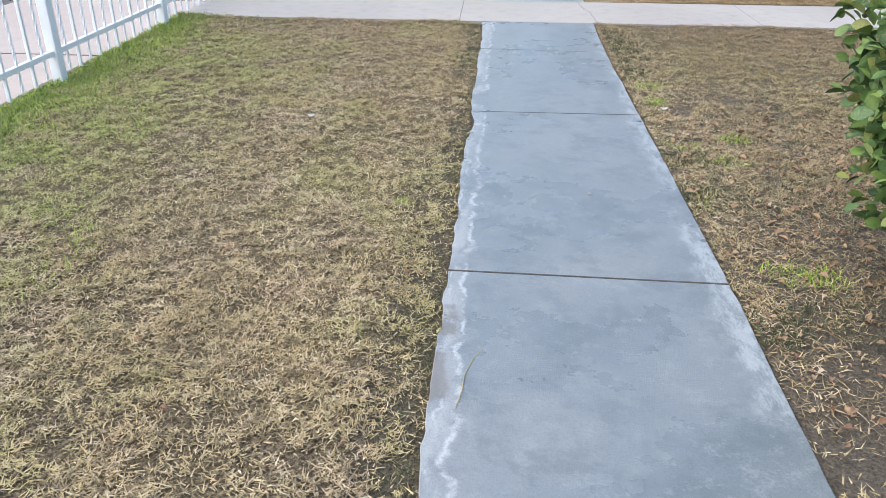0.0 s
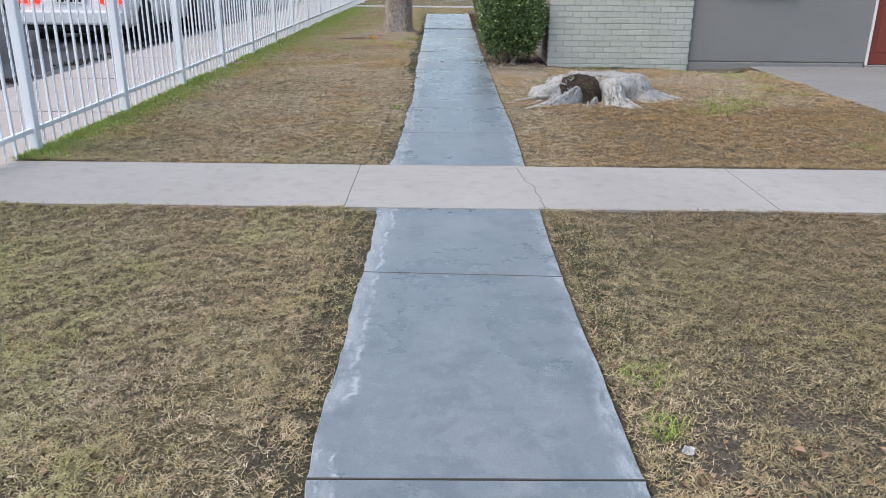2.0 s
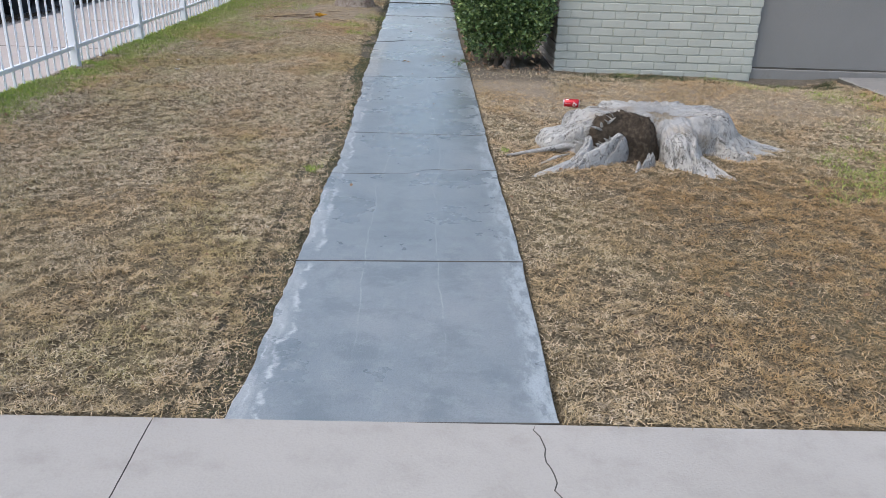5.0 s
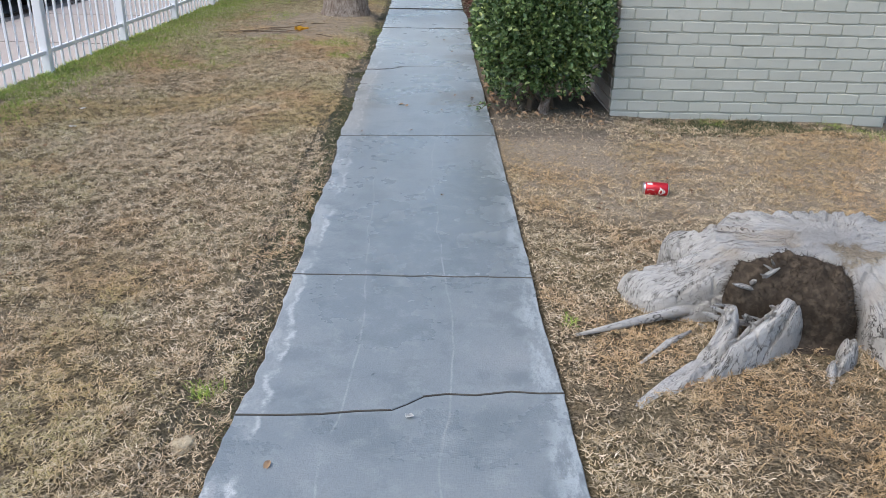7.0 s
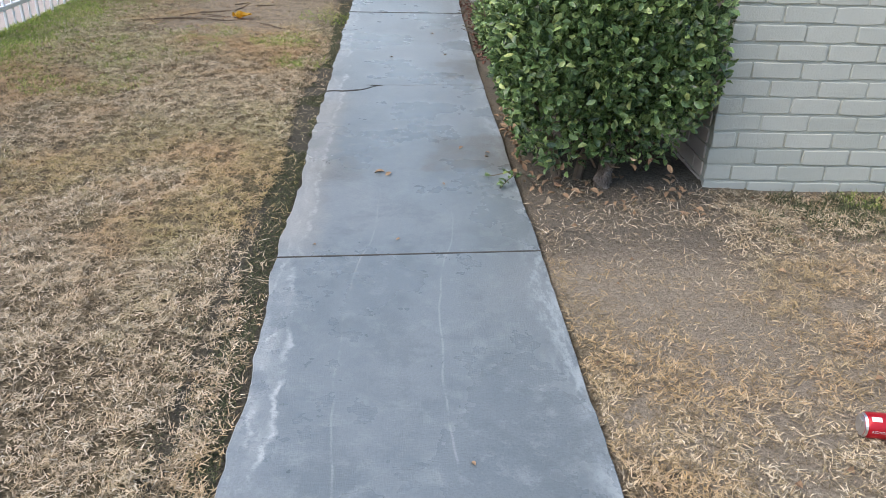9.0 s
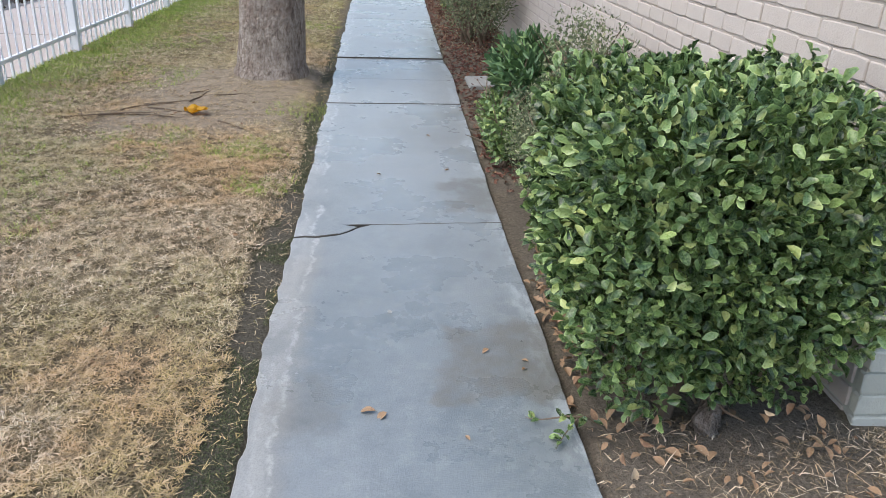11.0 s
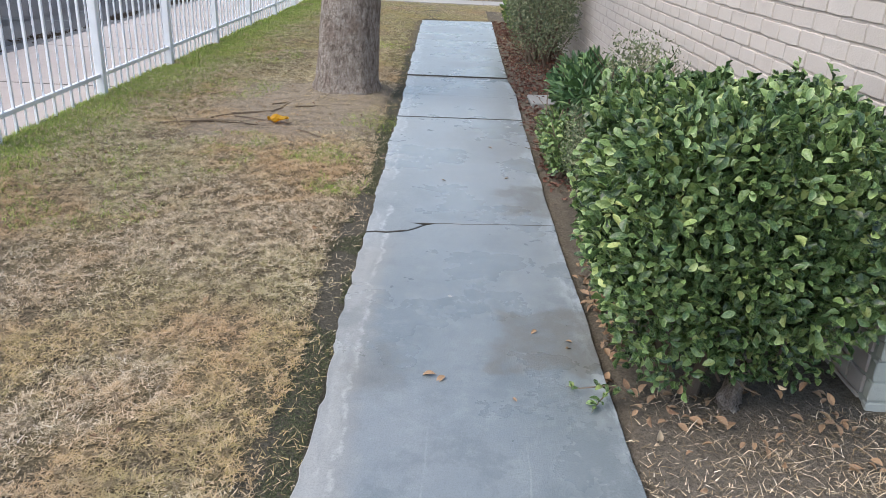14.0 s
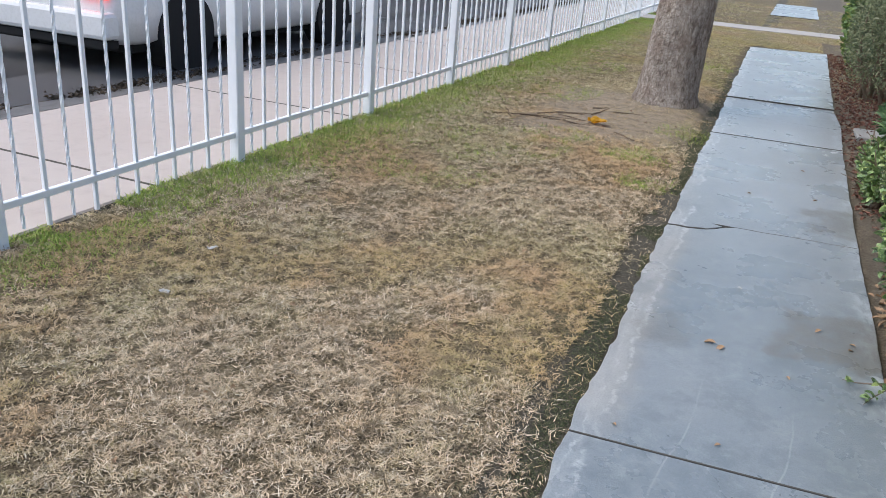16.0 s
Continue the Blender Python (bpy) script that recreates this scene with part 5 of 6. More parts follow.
def build_car():
    car = tagged(new("car"), "white saloon car at the kerb with brake lights lit", "car")
    car.matrix_basis = pose(-6.68, 3.15, -0.062)
    # lower body lofted along its length (y is forward from the rear bumper)
    prof = [(0.00, 0.36, 0.62, 0.80), (0.06, 0.28, 0.92, 0.86), (0.35, 0.24, 0.98, 0.885), (1.2, 0.22, 0.97, 0.90), (2.6, 0.22, 0.95, 0.90), (3.6, 0.22, 0.88, 0.89), (4.35, 0.26, 0.74, 0.84), (4.52, 0.34, 0.60, 0.72)]
    bm = bmesh.new()
    rings = []
    for y, z0, z1, w in prof:
        sec = []
        for sx in (1, -1):
            col = [(0.80, z0), (0.97, z0 + 0.06), (1.0, z0 + (z1 - z0) * 0.45), (0.985, z0 + (z1 - z0) * 0.8), (0.90, z1 - 0.02), (0.60, z1)]
            pts = [(sx * w * a, y, z) for a, z in col]
            sec += pts if sx == 1 else pts[::-1]
        rings.append([bm.verts.new(p) for p in sec])
    n = len(rings[0])
    for a, b in zip(rings, rings[1:]):
        for i in range(n):
            bm.faces.new((a[i], a[(i + 1) % n], b[(i + 1) % n], b[i]))
    bm.faces.new(rings[0][::-1])
    bm.faces.new(rings[-1])
    part("body", bm, CARPAINT, car, "", True)
    # cabin
    bm = bmesh.new()
    low = [(-0.78, 0.55, 0.95), (0.78, 0.55, 0.95), (0.80, 3.45, 0.92), (-0.80, 3.45, 0.92)]
    top = [(-0.58, 1.15, 1.42), (0.58, 1.15, 1.42), (0.60, 2.55, 1.43), (-0.60, 2.55, 1.43)]
    vs = [bm.verts.new(p) for p in low + top]
    for q in ((4, 5, 6, 7), (0, 1, 5, 4), (1, 2, 6, 5), (2, 3, 7, 6), (3, 0, 4, 7), (3, 2, 1, 0)):
        bm.faces.new([vs[i] for i in q])
    bmesh.ops.bevel(bm, geom=list(bm.edges), offset=0.05, segments=2, affect="EDGES")
    part("cabin", bm, CARPAINT, car, "", True)
    for sx in (1, -1):
        bm = bmesh.new()
        vs = [bm.verts.new(p) for p in ((sx * 0.79, 0.95, 0.99), (sx * 0.80, 3.05, 0.98), (sx * 0.635, 2.5, 1.37), (sx * 0.62, 1.3, 1.37))]
        bm.faces.new(vs)
        bmesh.ops.solidify(bm, geom=list(bm.faces), thickness=0.02)
        part("side_window", bm, GLASS, car)
    bm = bmesh.new()
    bm.faces.new([bm.verts.new(p) for p in ((-0.66, 0.60, 1.0), (0.66, 0.60, 1.0), (0.52, 1.08, 1.38), (-0.52, 1.08, 1.38))])
    bmesh.ops.solidify(bm, geom=list(bm.faces), thickness=0.02)
    part("rear_window", bm, GLASS, car)
    part("bumper", box(-0.85, 0.85, -0.09, 0.10, 0.33, 0.56, 0.04, None, 2), CARPAINT, car)
    part("bumper_skirt", box(-0.80, 0.80, -0.05, 0.12, 0.24, 0.335, 0.02), RUBBER, car, "black plastic lower skirt")
    for sx in (1, -1):
        lamp = part("tail_lamp", box(sx * 0.66 - 0.17, sx * 0.66 + 0.17, -0.04, 0.06, 0.66, 0.84, 0.025, None, 2), TAIL, car, "lit red tail lamp")
        part("lamp_divider", box(sx * 0.66 - 0.012, sx * 0.66 + 0.012, -0.046, 0.0, 0.665, 0.835), CARPAINT, lamp)
    plate = part("number_plate", box(-0.26, 0.26, -0.03, 0.02, 0.66, 0.79, 0.004), INK, car)
    for k in range(6):
        part("plate_mark", box(-0.20 + k * 0.07, -0.16 + k * 0.07, -0.034, -0.028, 0.69, 0.755), RUBBER, plate)
    part("underbody", box(-0.74, 0.74, 0.3, 4.3, 0.17, 0.30, 0.02), RUBBER, car)
    for sx in (1, -1):
        for y in (0.88, 3.55):
            x = sx * 0.79
            bm = bmesh.new()
            pr = [(0.20, -0.10), (0.305, -0.10), (0.325, -0.07), (0.33, 0.0), (0.325, 0.07), (0.305, 0.10), (0.20, 0.10)]
            rr = [[bm.verts.new((x + t, y + r * math.cos(a), 0.328 + r * math.sin(a))) for r, t in pr] for a in [2 * math.pi * s / 32 for s in range(32)]]
            for s in range(32):
                for i in range(len(pr)):
                    bm.faces.new((rr[s][i], rr[s][(i + 1) % len(pr)], rr[(s + 1) % 32][(i + 1) % len(pr)], rr[(s + 1) % 32][i]))
            wheel = part("wheel", bm, RUBBER, car, "black tyre", True)
            part("rim", tube([(x - 0.09, y, 0.328), (x + sx * 0.07, y, 0.328), (x + sx * 0.085, y, 0.328)], [0.20, 0.20, 0.06], 24), RIM, wheel)
            part("wheel_arch", tube([(x - 0.12, y, 0.335), (x + sx * 0.112, y, 0.335)], [0.375, 0.375], 28), RUBBER, car, "dark wheel arch")


build_car()

# ---- small things ----


def gz(x, y):
    return float(ground_z(np.array(float(x)), np.array(float(y))))


def build_can():
    can = tagged(new("drink_can"), "dented red drink can lying on bare earth", "can")
    can.matrix_basis = pose(0.715, -0.975, gz(0.715, -0.975) + 0.034, 0, 0, -8)
    prof = [(-0.060, 0.024), (-0.0585, 0.026), (-0.052, 0.032), (-0.045, 0.033), (0.045, 0.033), (0.054, 0.0285), (0.0565, 0.0268), (0.0595, 0.0272)]
    bm = bmesh.new()
    rings = []
    for x, r in prof:
        ring = []
        for s in range(28):
            a = 2 * math.pi * s / 28
            k = r * (1 - 0.14 * math.exp(-((x - 0.005) / 0.02) ** 2) * max(0, math.sin(a)) ** 2)
            ring.append(bm.verts.new((-x, k * math.cos(a), k * math.sin(a))))
        rings.append(ring)
    for a, b in zip(rings, rings[1:]):
        for s in range(28):
            bm.faces.new((a[s], a[(s + 1) % 28], b[(s + 1) % 28], b[s]))
    part("shell", bm, CAN_RED, can, "red lacquered shell", True)
    lid = part("lid", tube([(-0.0600, 0, 0), (-0.0575, 0, 0), (-0.0525, 0, 0)], [0.0268, 0.0272, 0.0305], 28), STEEL, can, "silver can lid")
    part("tab", box(-0.0625, -0.060, -0.008, 0.008, -0.004, 0.018, 0.0015), STEEL, lid)
    part("base", tube([(0.052, 0, 0), (0.058, 0, 0), (0.0605, 0, 0)], [0.0315, 0.027, 0.024], 28), STEEL, can, "silver can base")

    def wrap(x0, x1, a0, a1, name, material, swirl=0.0):
        bm = bmesh.new()
        m = 10
        rows = []
        for k in range(m + 1):
            a = radians(a0 + (a1 - a0) * k / m)
            dx = swirl * math.sin(math.pi * k / m)
            rows.append([bm.verts.new((x + dx, 0.0336 * math.cos(a), 0.0336 * math.sin(a))) for x in (x0, x1)])
        for u, v in zip(rows, rows[1:]):
            bm.faces.new((u[0], u[1], v[1], v[0]))
        part(name, bm, material, can)
    wrap(0.012, 0.018, 150, 222, "print_swirl", INK, 0.016)
    wrap(0.022, 0.027, 158, 214, "print_swirl", INK, -0.012)
    wrap(0.030, 0.034, 165, 205, "print_swirl", INK, 0.008)
    wrap(-0.045, -0.02, 106, 128, "print_panel", INK)  # pale label panel
    curve = bpy.data.curves.new("lettering", "FONT")
    curve.body, curve.size, curve.extrude = "RECYCLE", 0.0085, 0.0002
    words = new("lettering", curve)
    me = bpy.data.meshes.new_from_object(words)
    bpy.data.objects.remove(words)
    me.materials.clear()
    me.materials.append(INK)
    text = new("lettering", me)
    text.parent = can
    text.matrix_basis = pose(-0.044, -0.0334, 0.0012, 88, 0, 0)


build_can()


def blob(name, label, category, x, y, size, material, seed, flat=0.5, z=None):
    bm = bmesh.new()
    bmesh.ops.create_icosphere(bm, subdivisions=3, radius=1)
    for v in bm.verts:
        n = v.co.copy()
        k = 1 + 0.35 * noise.noise(n * 1.4 + Vector((seed, 0, 0))) + 0.18 * noise.noise(n * 4 + Vector((0, seed, 0)))
        v.co = Vector((n.x * size * k, n.y * size * k * 0.75, max(n.z, -0.5) * size * flat * k))
    ob = part(name, bm, material)
    ob.matrix_basis = pose(x, y, (gz(x, y) if z is None else z) + size * flat * 0.35, 0, 0, seed * 37)
    return tagged(ob, label, category)


def crumple(name, label, category, x, y, size, material, seed, lift=0.3, z=None):
    """A thin creased scrap with raised corners."""
    bm = bmesh.new()
    n = 6
    g = [[None] * (n + 1) for _ in range(n + 1)]
    for i in range(n + 1):
        for j in range(n + 1):
            u, w = i / n - 0.5, j / n - 0.5
            h = lift * size * (noise.noise(Vector((u * 2.5 + seed, w * 2.5, seed))) + 0.4 + (u * u + w * w))
            e = 1 + 0.25 * noise.noise(Vector((u * 3, w * 3, seed + 9)))
            g[i][j] = bm.verts.new((u * size * e * 2 * math.sqrt(max(0.1, 1 - w * w * 2)), w * size * e * 1.4, h))
    for i in range(n):
        for j in range(n):
            bm.faces.new((g[i][j], g[i + 1][j], g[i + 1][j + 1], g[i][j + 1]))
    bmesh.ops.solidify(bm, geom=list(bm.faces), thickness=0.0012)
    low = min(v.co.z for v in bm.verts)
    bmesh.ops.translate(bm, verts=bm.verts, vec=(0, 0, -low))
    ob = part(name, bm, material)
    ob.matrix_basis = pose(x, y, (gz(x, y) + 0.012 if z is None else z), 0, 0, seed * 61)
    return tagged(ob, label, category)


crumple("yellow_wrapper", "crumpled bright yellow wrapper on bare earth", "litter", -1.83, 4.18, 0.075, YELLOW, 3, 0.7)
crumple("paper_scrap", "small white paper scrap in dry grass", "litter", 0.155, -8.31, 0.022, PAPER, 4, 0.3)
crumple("paper_scrap", "small white paper scrap in dry grass", "litter", -1.72, -8.62, 0.022, PAPER, 5, 0.5)
crumple("paper_scrap", "small white paper scrap in dry grass", "litter", -2.55, 0.05, 0.02, PAPER, 6, 0.4)
crumple("paper_scrap", "torn white scrap in dry grass", "litter", -2.662, 0.475, 0.022, PAPER, 7, 0.4)
crumple("paper_scrap", "tiny white scrap on the walk", "litter", -0.535, 1.335, 0.010, PAPER, 8, 0.3, 0.0165)
crumple("paper_scrap", "tiny white scrap on the walk", "litter", -0.42, -2.86, 0.012, PAPER, 9, 0.3, 0.0165)
crumple("paper_scrap", "tiny white scrap on the walk", "litter", -0.36, -9.55, 0.012, PAPER, 10, 0.3, 0.0165)
blob("stone", "tan broken stone at the walk's edge", "stone", -0.99, -2.96, 0.035, ROCK, 2)
part_stone = tagged(part("paving_stone", prism([(0.13, 5.18), (0.40, 5.24), (0.37, 5.62), (0.12, 5.58)], -0.02, 0.028, 0.008), STONE), "flat grey paving stone on red mulch", "stone")


def build_fallen_leaves():
    g = np.random.default_rng(77)
    shape_v, shape_f = leaf_shape(0.25, 0.3)
    mesh = np_mesh("fallen_leaf", oval_leaf(0.25, 0.25)[0], oval_leaf()[1], LEAF_DRY, True)
    spots = [(-0.575, 0.735, 0.045), (-0.545, 0.73, 0.04), (-0.21, 1.08, 0.03), (-0.33, 0.62, 0.02), (-0.12, 0.95, 0.028), (-0.09, 1.0, 0.025), (-0.50, 0.08, 0.02), (-0.80, 0.02, 0.02),
             (-0.32, -1.1, 0.022), (-0.75, -3.05, 0.03), (-0.60, 2.9, 0.03), (-0.2, 3.0, 0.03), (-0.3, 3.7, 0.03)]
    for x, y, s in spots:
        ob = tagged(new("fallen_leaf", mesh), "dry brown leaf on the concrete walk", "leaf", "leaves on the walk")
        ob.matrix_basis = pose(x, y, 0.0145 + s * 0.08, g.uniform(-8, 8), g.uniform(-8, 8), g.uniform(0, 360)) @ Matrix.Scale(s, 4)
    for k in range(150):
        if k >= 90:
            x, y = g.uniform(0.06, 0.9), g.uniform(-10.4, -8.3)
        elif k >= 46:
            x, y = g.uniform(0.06, 0.8), g.uniform(0.35, 0.75)
        elif k < 26:
            x, y = 0.035 + g.normal() * 0.03, g.uniform(0.55, 1.6)
        else:
            x, y = g.uniform(0.1, 1.0), g.uniform(-11.0, -9.4)
        ob = tagged(new("fallen_leaf", mesh), "dry brown leaf under the bush", "leaf", "leaves under the bushes")
        s = g.uniform(0.026, 0.048)
        ob.matrix_basis = pose(x, y, gz(x, y) + 0.012 + g.uniform(0, 0.02), g.uniform(-25, 25), g.uniform(-25, 25), g.uniform(0, 360)) @ Matrix.Scale(s, 4)
    # leaves lost in the lawn and under the hedge, too many to count
    n = 3300
    x, y = g.uniform(-3.3, 3.4, n), g.uniform(-12.5, 8, n)
    x[:900], y[:900] = g.uniform(0.06, 1.4, 900), g.uniform(-11.0, -8.4, 900)
    keep = ((x < walk_left(y) - 0.05) | (x > walk_right(y) + 0.03)) & ~((y > CROSS[0]) & (y < CROSS[1])) & ~((x > 0.8) & (y > 0.6))
    x, y = x[keep], y[keep]
    p = np.stack((x, y, ground_z(x, y) + 0.018), 1)
    way = g.normal(size=(len(p), 3)) * (1, 1, 0.25)
    v, f = scatter((shape_v, shape_f), p, way, g.normal(size=len(p)) * 0.5, g.uniform(0.012, 0.028, len(p)), 1.1)
    tagged(np_part("leaf_litter", v, f, LEAF_DRY), "small dry leaf litter scattered over the lawn", "leaf litter", "", "stuff")
    # red bark mulch along the shrubs
    n = 5200
    x, y = 0.03 + 0.77 * g.random(n), 2.6 + 9.2 * g.random(n)
    y = np.maximum(y, 2.6 + 0.9 * g.random(n))
    p = np.stack((x, y, ground_z(x, y) + g.uniform(0.0, 0.02, n)), 1)
    v, f = scatter((shape_v, shape_f), p, g.normal(size=(n, 3)) * (1, 1, 0.35), g.uniform(0, 6.3, n), g.uniform(0.02, 0.05, n), 0.7)
    tagged(np_part("mulch", v, f, LEAF_RED), "reddish bark mulch under the shrubs", "mulch", "", "stuff")


build_fallen_leaves()


def build_gutter_litter():
    """Dark rotted leaves and grit along the edge of the asphalt."""
    g = np.random.default_rng(66)
    n = 9000
    y = g.uniform(-9, 22, n)
    x = -5.60 + g.normal(size=n) * 0.07
    keep = fractal(y * 1.1, x * 3, 67) > 0.47
    x, y = x[keep], y[keep]
    z = np.where(x > -5.62, -0.066, -0.062) + g.uniform(0.0, 0.012, len(x))
    v, f = scatter(leaf_shape(0.25, 0.3), np.stack((x, y, z), 1), g.normal(size=(len(x), 3)) * (1, 1, 0.25), g.uniform(0, 6.3, len(x)), g.uniform(0.02, 0.05, len(x)), 1.0)
    tagged(np_part("gutter_litter", v, f, ROT), "dark rotted leaf litter along the gutter", "leaf litter", "", "stuff")


build_gutter_litter()


def build_sprig():
    """A green hedge shoot lying out over the walk."""
    ob = tagged(new("hedge_sprig"), "low leafy hedge shoot lying over the walk", "shoot")
    ob.matrix_basis = pose(0.06, 0.645, 0)
    pts = [(0.02, 0, 0.0), (-0.04, 0.01, 0.05), (-0.10, 0.0, 0.06), (-0.17, 0.02, 0.035), (-0.21, 0.05, 0.02)]
    part("stem", tube(pts, [0.004, 0.0035, 0.003, 0.002, 0.001], 6), TWIG, ob)
    fork = [(-0.07, 0.005, 0.055), (-0.12, -0.05, 0.035), (-0.15, -0.09, 0.018)]
    part("stem", tube(fork, [0.0025, 0.002, 0.001], 6), TWIG, ob)
    g = np.random.default_rng(3)
    mesh = set_margin(np_mesh("leaf", oval_leaf(0.14, 0.3)[0] * (0.8, 1, 1), oval_leaf()[1], LEAF_ONE, True), OVAL_MARGIN)
    lines = [[Vector(q) for q in pts], [Vector(q) for q in fork]]
    for k in range(26):
        line = lines[k % 2]
        u = g.uniform(0.15, 1.0) * (len(line) - 1)
        i = min(int(u), len(line) - 2)
        at = line[i].lerp(line[i + 1], u - i)
        w = np.array([[g.normal() - 0.3, g.normal(), 0.55 + 0.3 * g.normal()]])
        m = turns(w, np.array([g.normal() * 0.5]))[0]
        leaf = new("leaf", mesh)
        leaf.parent = ob
        leaf.matrix_basis = Matrix.Translation(at) @ Matrix(m.tolist()).to_4x4() @ Matrix.Scale(g.uniform(0.022, 0.046), 4)


build_sprig()


def build_sticks():
    g = random.Random(12)
    spots = [(-2.25, 4.45, 0.9, 25), (-2.45, 4.1, 0.55, 18), (-1.65, 4.0, 0.4, -35), (-0.82, -10.95, 0.35, 80), (-2.0, 4.75, 0.5, 40),
             (-2.75, 3.95, 0.8, 35), (-2.35, 4.25, 0.45, 62), (-2.2, 4.35, 0.4, -15), (-1.95, 4.5, 0.35, 80), (-2.5, 4.0, 0.3, 120), (-1.8, 4.65, 0.45, 15), (-2.1, 4.15, 0.28, -40)]
    for x, y, l, a in spots:
        pts, p = [], Vector((0, 0, 0))
        d = Vector((1, 0, 0))
        for k in range(6):
            pts.append(p.copy())
            p = p + d * l / 5
            d = (d + Vector((0, g.uniform(-.35, .35), g.uniform(-.05, .05)))).normalized()
        r = 0.0055 if x < -1 else 0.0014
        ob = part("stick", tube(pts, [r, r, r * 0.9, r * 0.8, r * 0.6, r * 0.3], 6, 0.3), TWIG if x < -1 else STRAW)
        ob.matrix_basis = pose(x, y, (gz(x, y) + 0.012 if x < -1 else 0.017), 0, 0, a)
        tagged(ob, "thin brown fallen twig on the ground" if x < -1 else "thin pale straw stalk on the walk", "twig", "fallen twigs")


build_sticks()

# ---- grass ----
BLADE_F = np.array([(0, 2, 1), (1, 2, 3)])


def blades(x, y, z, length, wide, lean, seed):
    """Short bent blades, widest at the bend."""
    g = np.random.default_rng(seed)
    n = len(x)
    a, b = g.uniform(0, 2 * np.pi, n), g.normal(size=n) * 0.75
    d1 = np.stack((np.cos(a) * np.cos(lean), np.sin(a) * np.cos(lean), np.sin(lean)), 1)
    l2 = lean - g.uniform(0.1, 0.9, n)
    d2 = np.stack((np.cos(a + b) * np.cos(l2), np.sin(a + b) * np.cos(l2), np.sin(l2)), 1)
    s = np.stack((-np.sin(a), np.cos(a), g.normal(size=n) * 0.4), 1) * (wide / 2)[:, None]
    p0 = np.stack((x, y, z), 1)
    p1 = p0 + d1 * (length * 0.55)[:, None]
    p2 = p1 + d2 * (length * 0.45)[:, None]
    p2[:, 2] = np.maximum(p2[:, 2], z - 0.004)
    v = np.stack((p0, p1 - s, p1 + s, p2), 1).reshape(-1, 3)
    f = (BLADE_F[None] + (np.arange(n) * 4)[:, None, None]).reshape(-1, 3)
    return v, f


def stalks(x, y, z, length, wide, lean, seed):
    """Broken straw stalks, one thin sliver each."""
    g = np.random.default_rng(seed)
    n = len(x)
    a = g.uniform(0, 2 * np.pi, n)
    d = np.stack((np.cos(a) * np.cos(lean), np.sin(a) * np.cos(lean), np.sin(lean)), 1) * length[:, None]
    s = np.stack((-np.sin(a), np.cos(a), g.normal(size=n) * 0.3), 1) * (wide / 2)[:, None]
    p = np.stack((x, y, z), 1)
    return np.stack((p - s, p + s, p + d), 1).reshape(-1, 3), np.arange(n * 3).reshape(-1, 3)


def lawn_free(x, y, gap=0.0):
    """Where grass may root: off the walks, the stump, the tree and the house."""
    ok = (x < walk_left(y) - gap) | (x > walk_right(y) + 0.012) | (y > 11.75)
    ok &= ~((y > CROSS[0] - 0.003) & (y < CROSS[1] + 0.003)) & ~((y > CROSS_FAR[0]) & (y < CROSS_FAR[1]))
    ok &= ~((x > HX - 0.05) & (y > HY - 0.03) & (y < 13.6))
    near = (np.abs(x - 1.10) < 1.1) & (np.abs(y + 2.1) < 1.1)
    if near.any():
        sx, sy = x[near] - 1.15, y[near] + 1.95
        ok[near] &= ~under_stump(sx, sy)
    ok &= (x + 1.47) ** 2 + (y - 5.36) ** 2 > 0.30 ** 2
    ok &= ~((x > 3.58) & (y > CROSS[1] - 0.1) & (y < HY))
    ok &= ~((x > walk_left(y)) & (x < walk_right(y)) & (y > 19.5))
    return ok & (x > -3.44)


def bare_ness(x, y):
    """How bare the lawn is, 0 to 1."""
    w = (fractal(x * 1.5, y * 1.5, 21) - 0.5) * 1.3

    def inside(v, a, b, s):
        return np.clip((v - a) / s, 0, 1) * np.clip((b - v) / s, 0, 1)
    b = inside(x + w, -0.1, 3.3, 0.4) * inside(y + w, -1.45, 0.85, 0.4) * 0.4
    b = np.maximum(b, inside(x + w * 0.6, -2.6, -0.75, 0.35) * inside(y + w * 0.6, 3.5, 5.9, 0.4) * 0.95)
    wide = np.interp(y, [-12, -6, -1, 0.5, 4, 8], [0.07, 0.06, 0.03, 0.085, 0.09, 0.06])
    b = np.maximum(b, ((x > walk_left(y) - wide - 0.16 * (fractal(y * 2.0, x * 0 + 4, 31) - 0.35)) & (x < -0.4) & (y < 11.6)) * np.interp(y, [-6, -1, 0], [0.74, 0.70, 0.985]))
    b = np.maximum(b, ((x > 0) & (x < HX) & (y > 0.3) & (y < 13.5)) * 0.985)
    b = np.maximum(b, inside(x + w * 0.3, -0.2, 1.0, 0.3) * inside(y + w * 0.3, -0.8, 0.8, 0.3) * 0.93)
    b = np.maximum(b, inside(x, 0.0, 1.8, 0.2) * inside(y, -12.5, -9.3, 0.4) * 0.8)
    b = np.maximum(b, (fractal(x * 2.2, y * 2.2, 41) > 0.66) * 0.45)
    b = np.maximum(b, np.clip((-3.30 - x) / 0.06, 0, 1) * np.clip((y + 3) / 3, 0, 1) * 0.6)
    return b


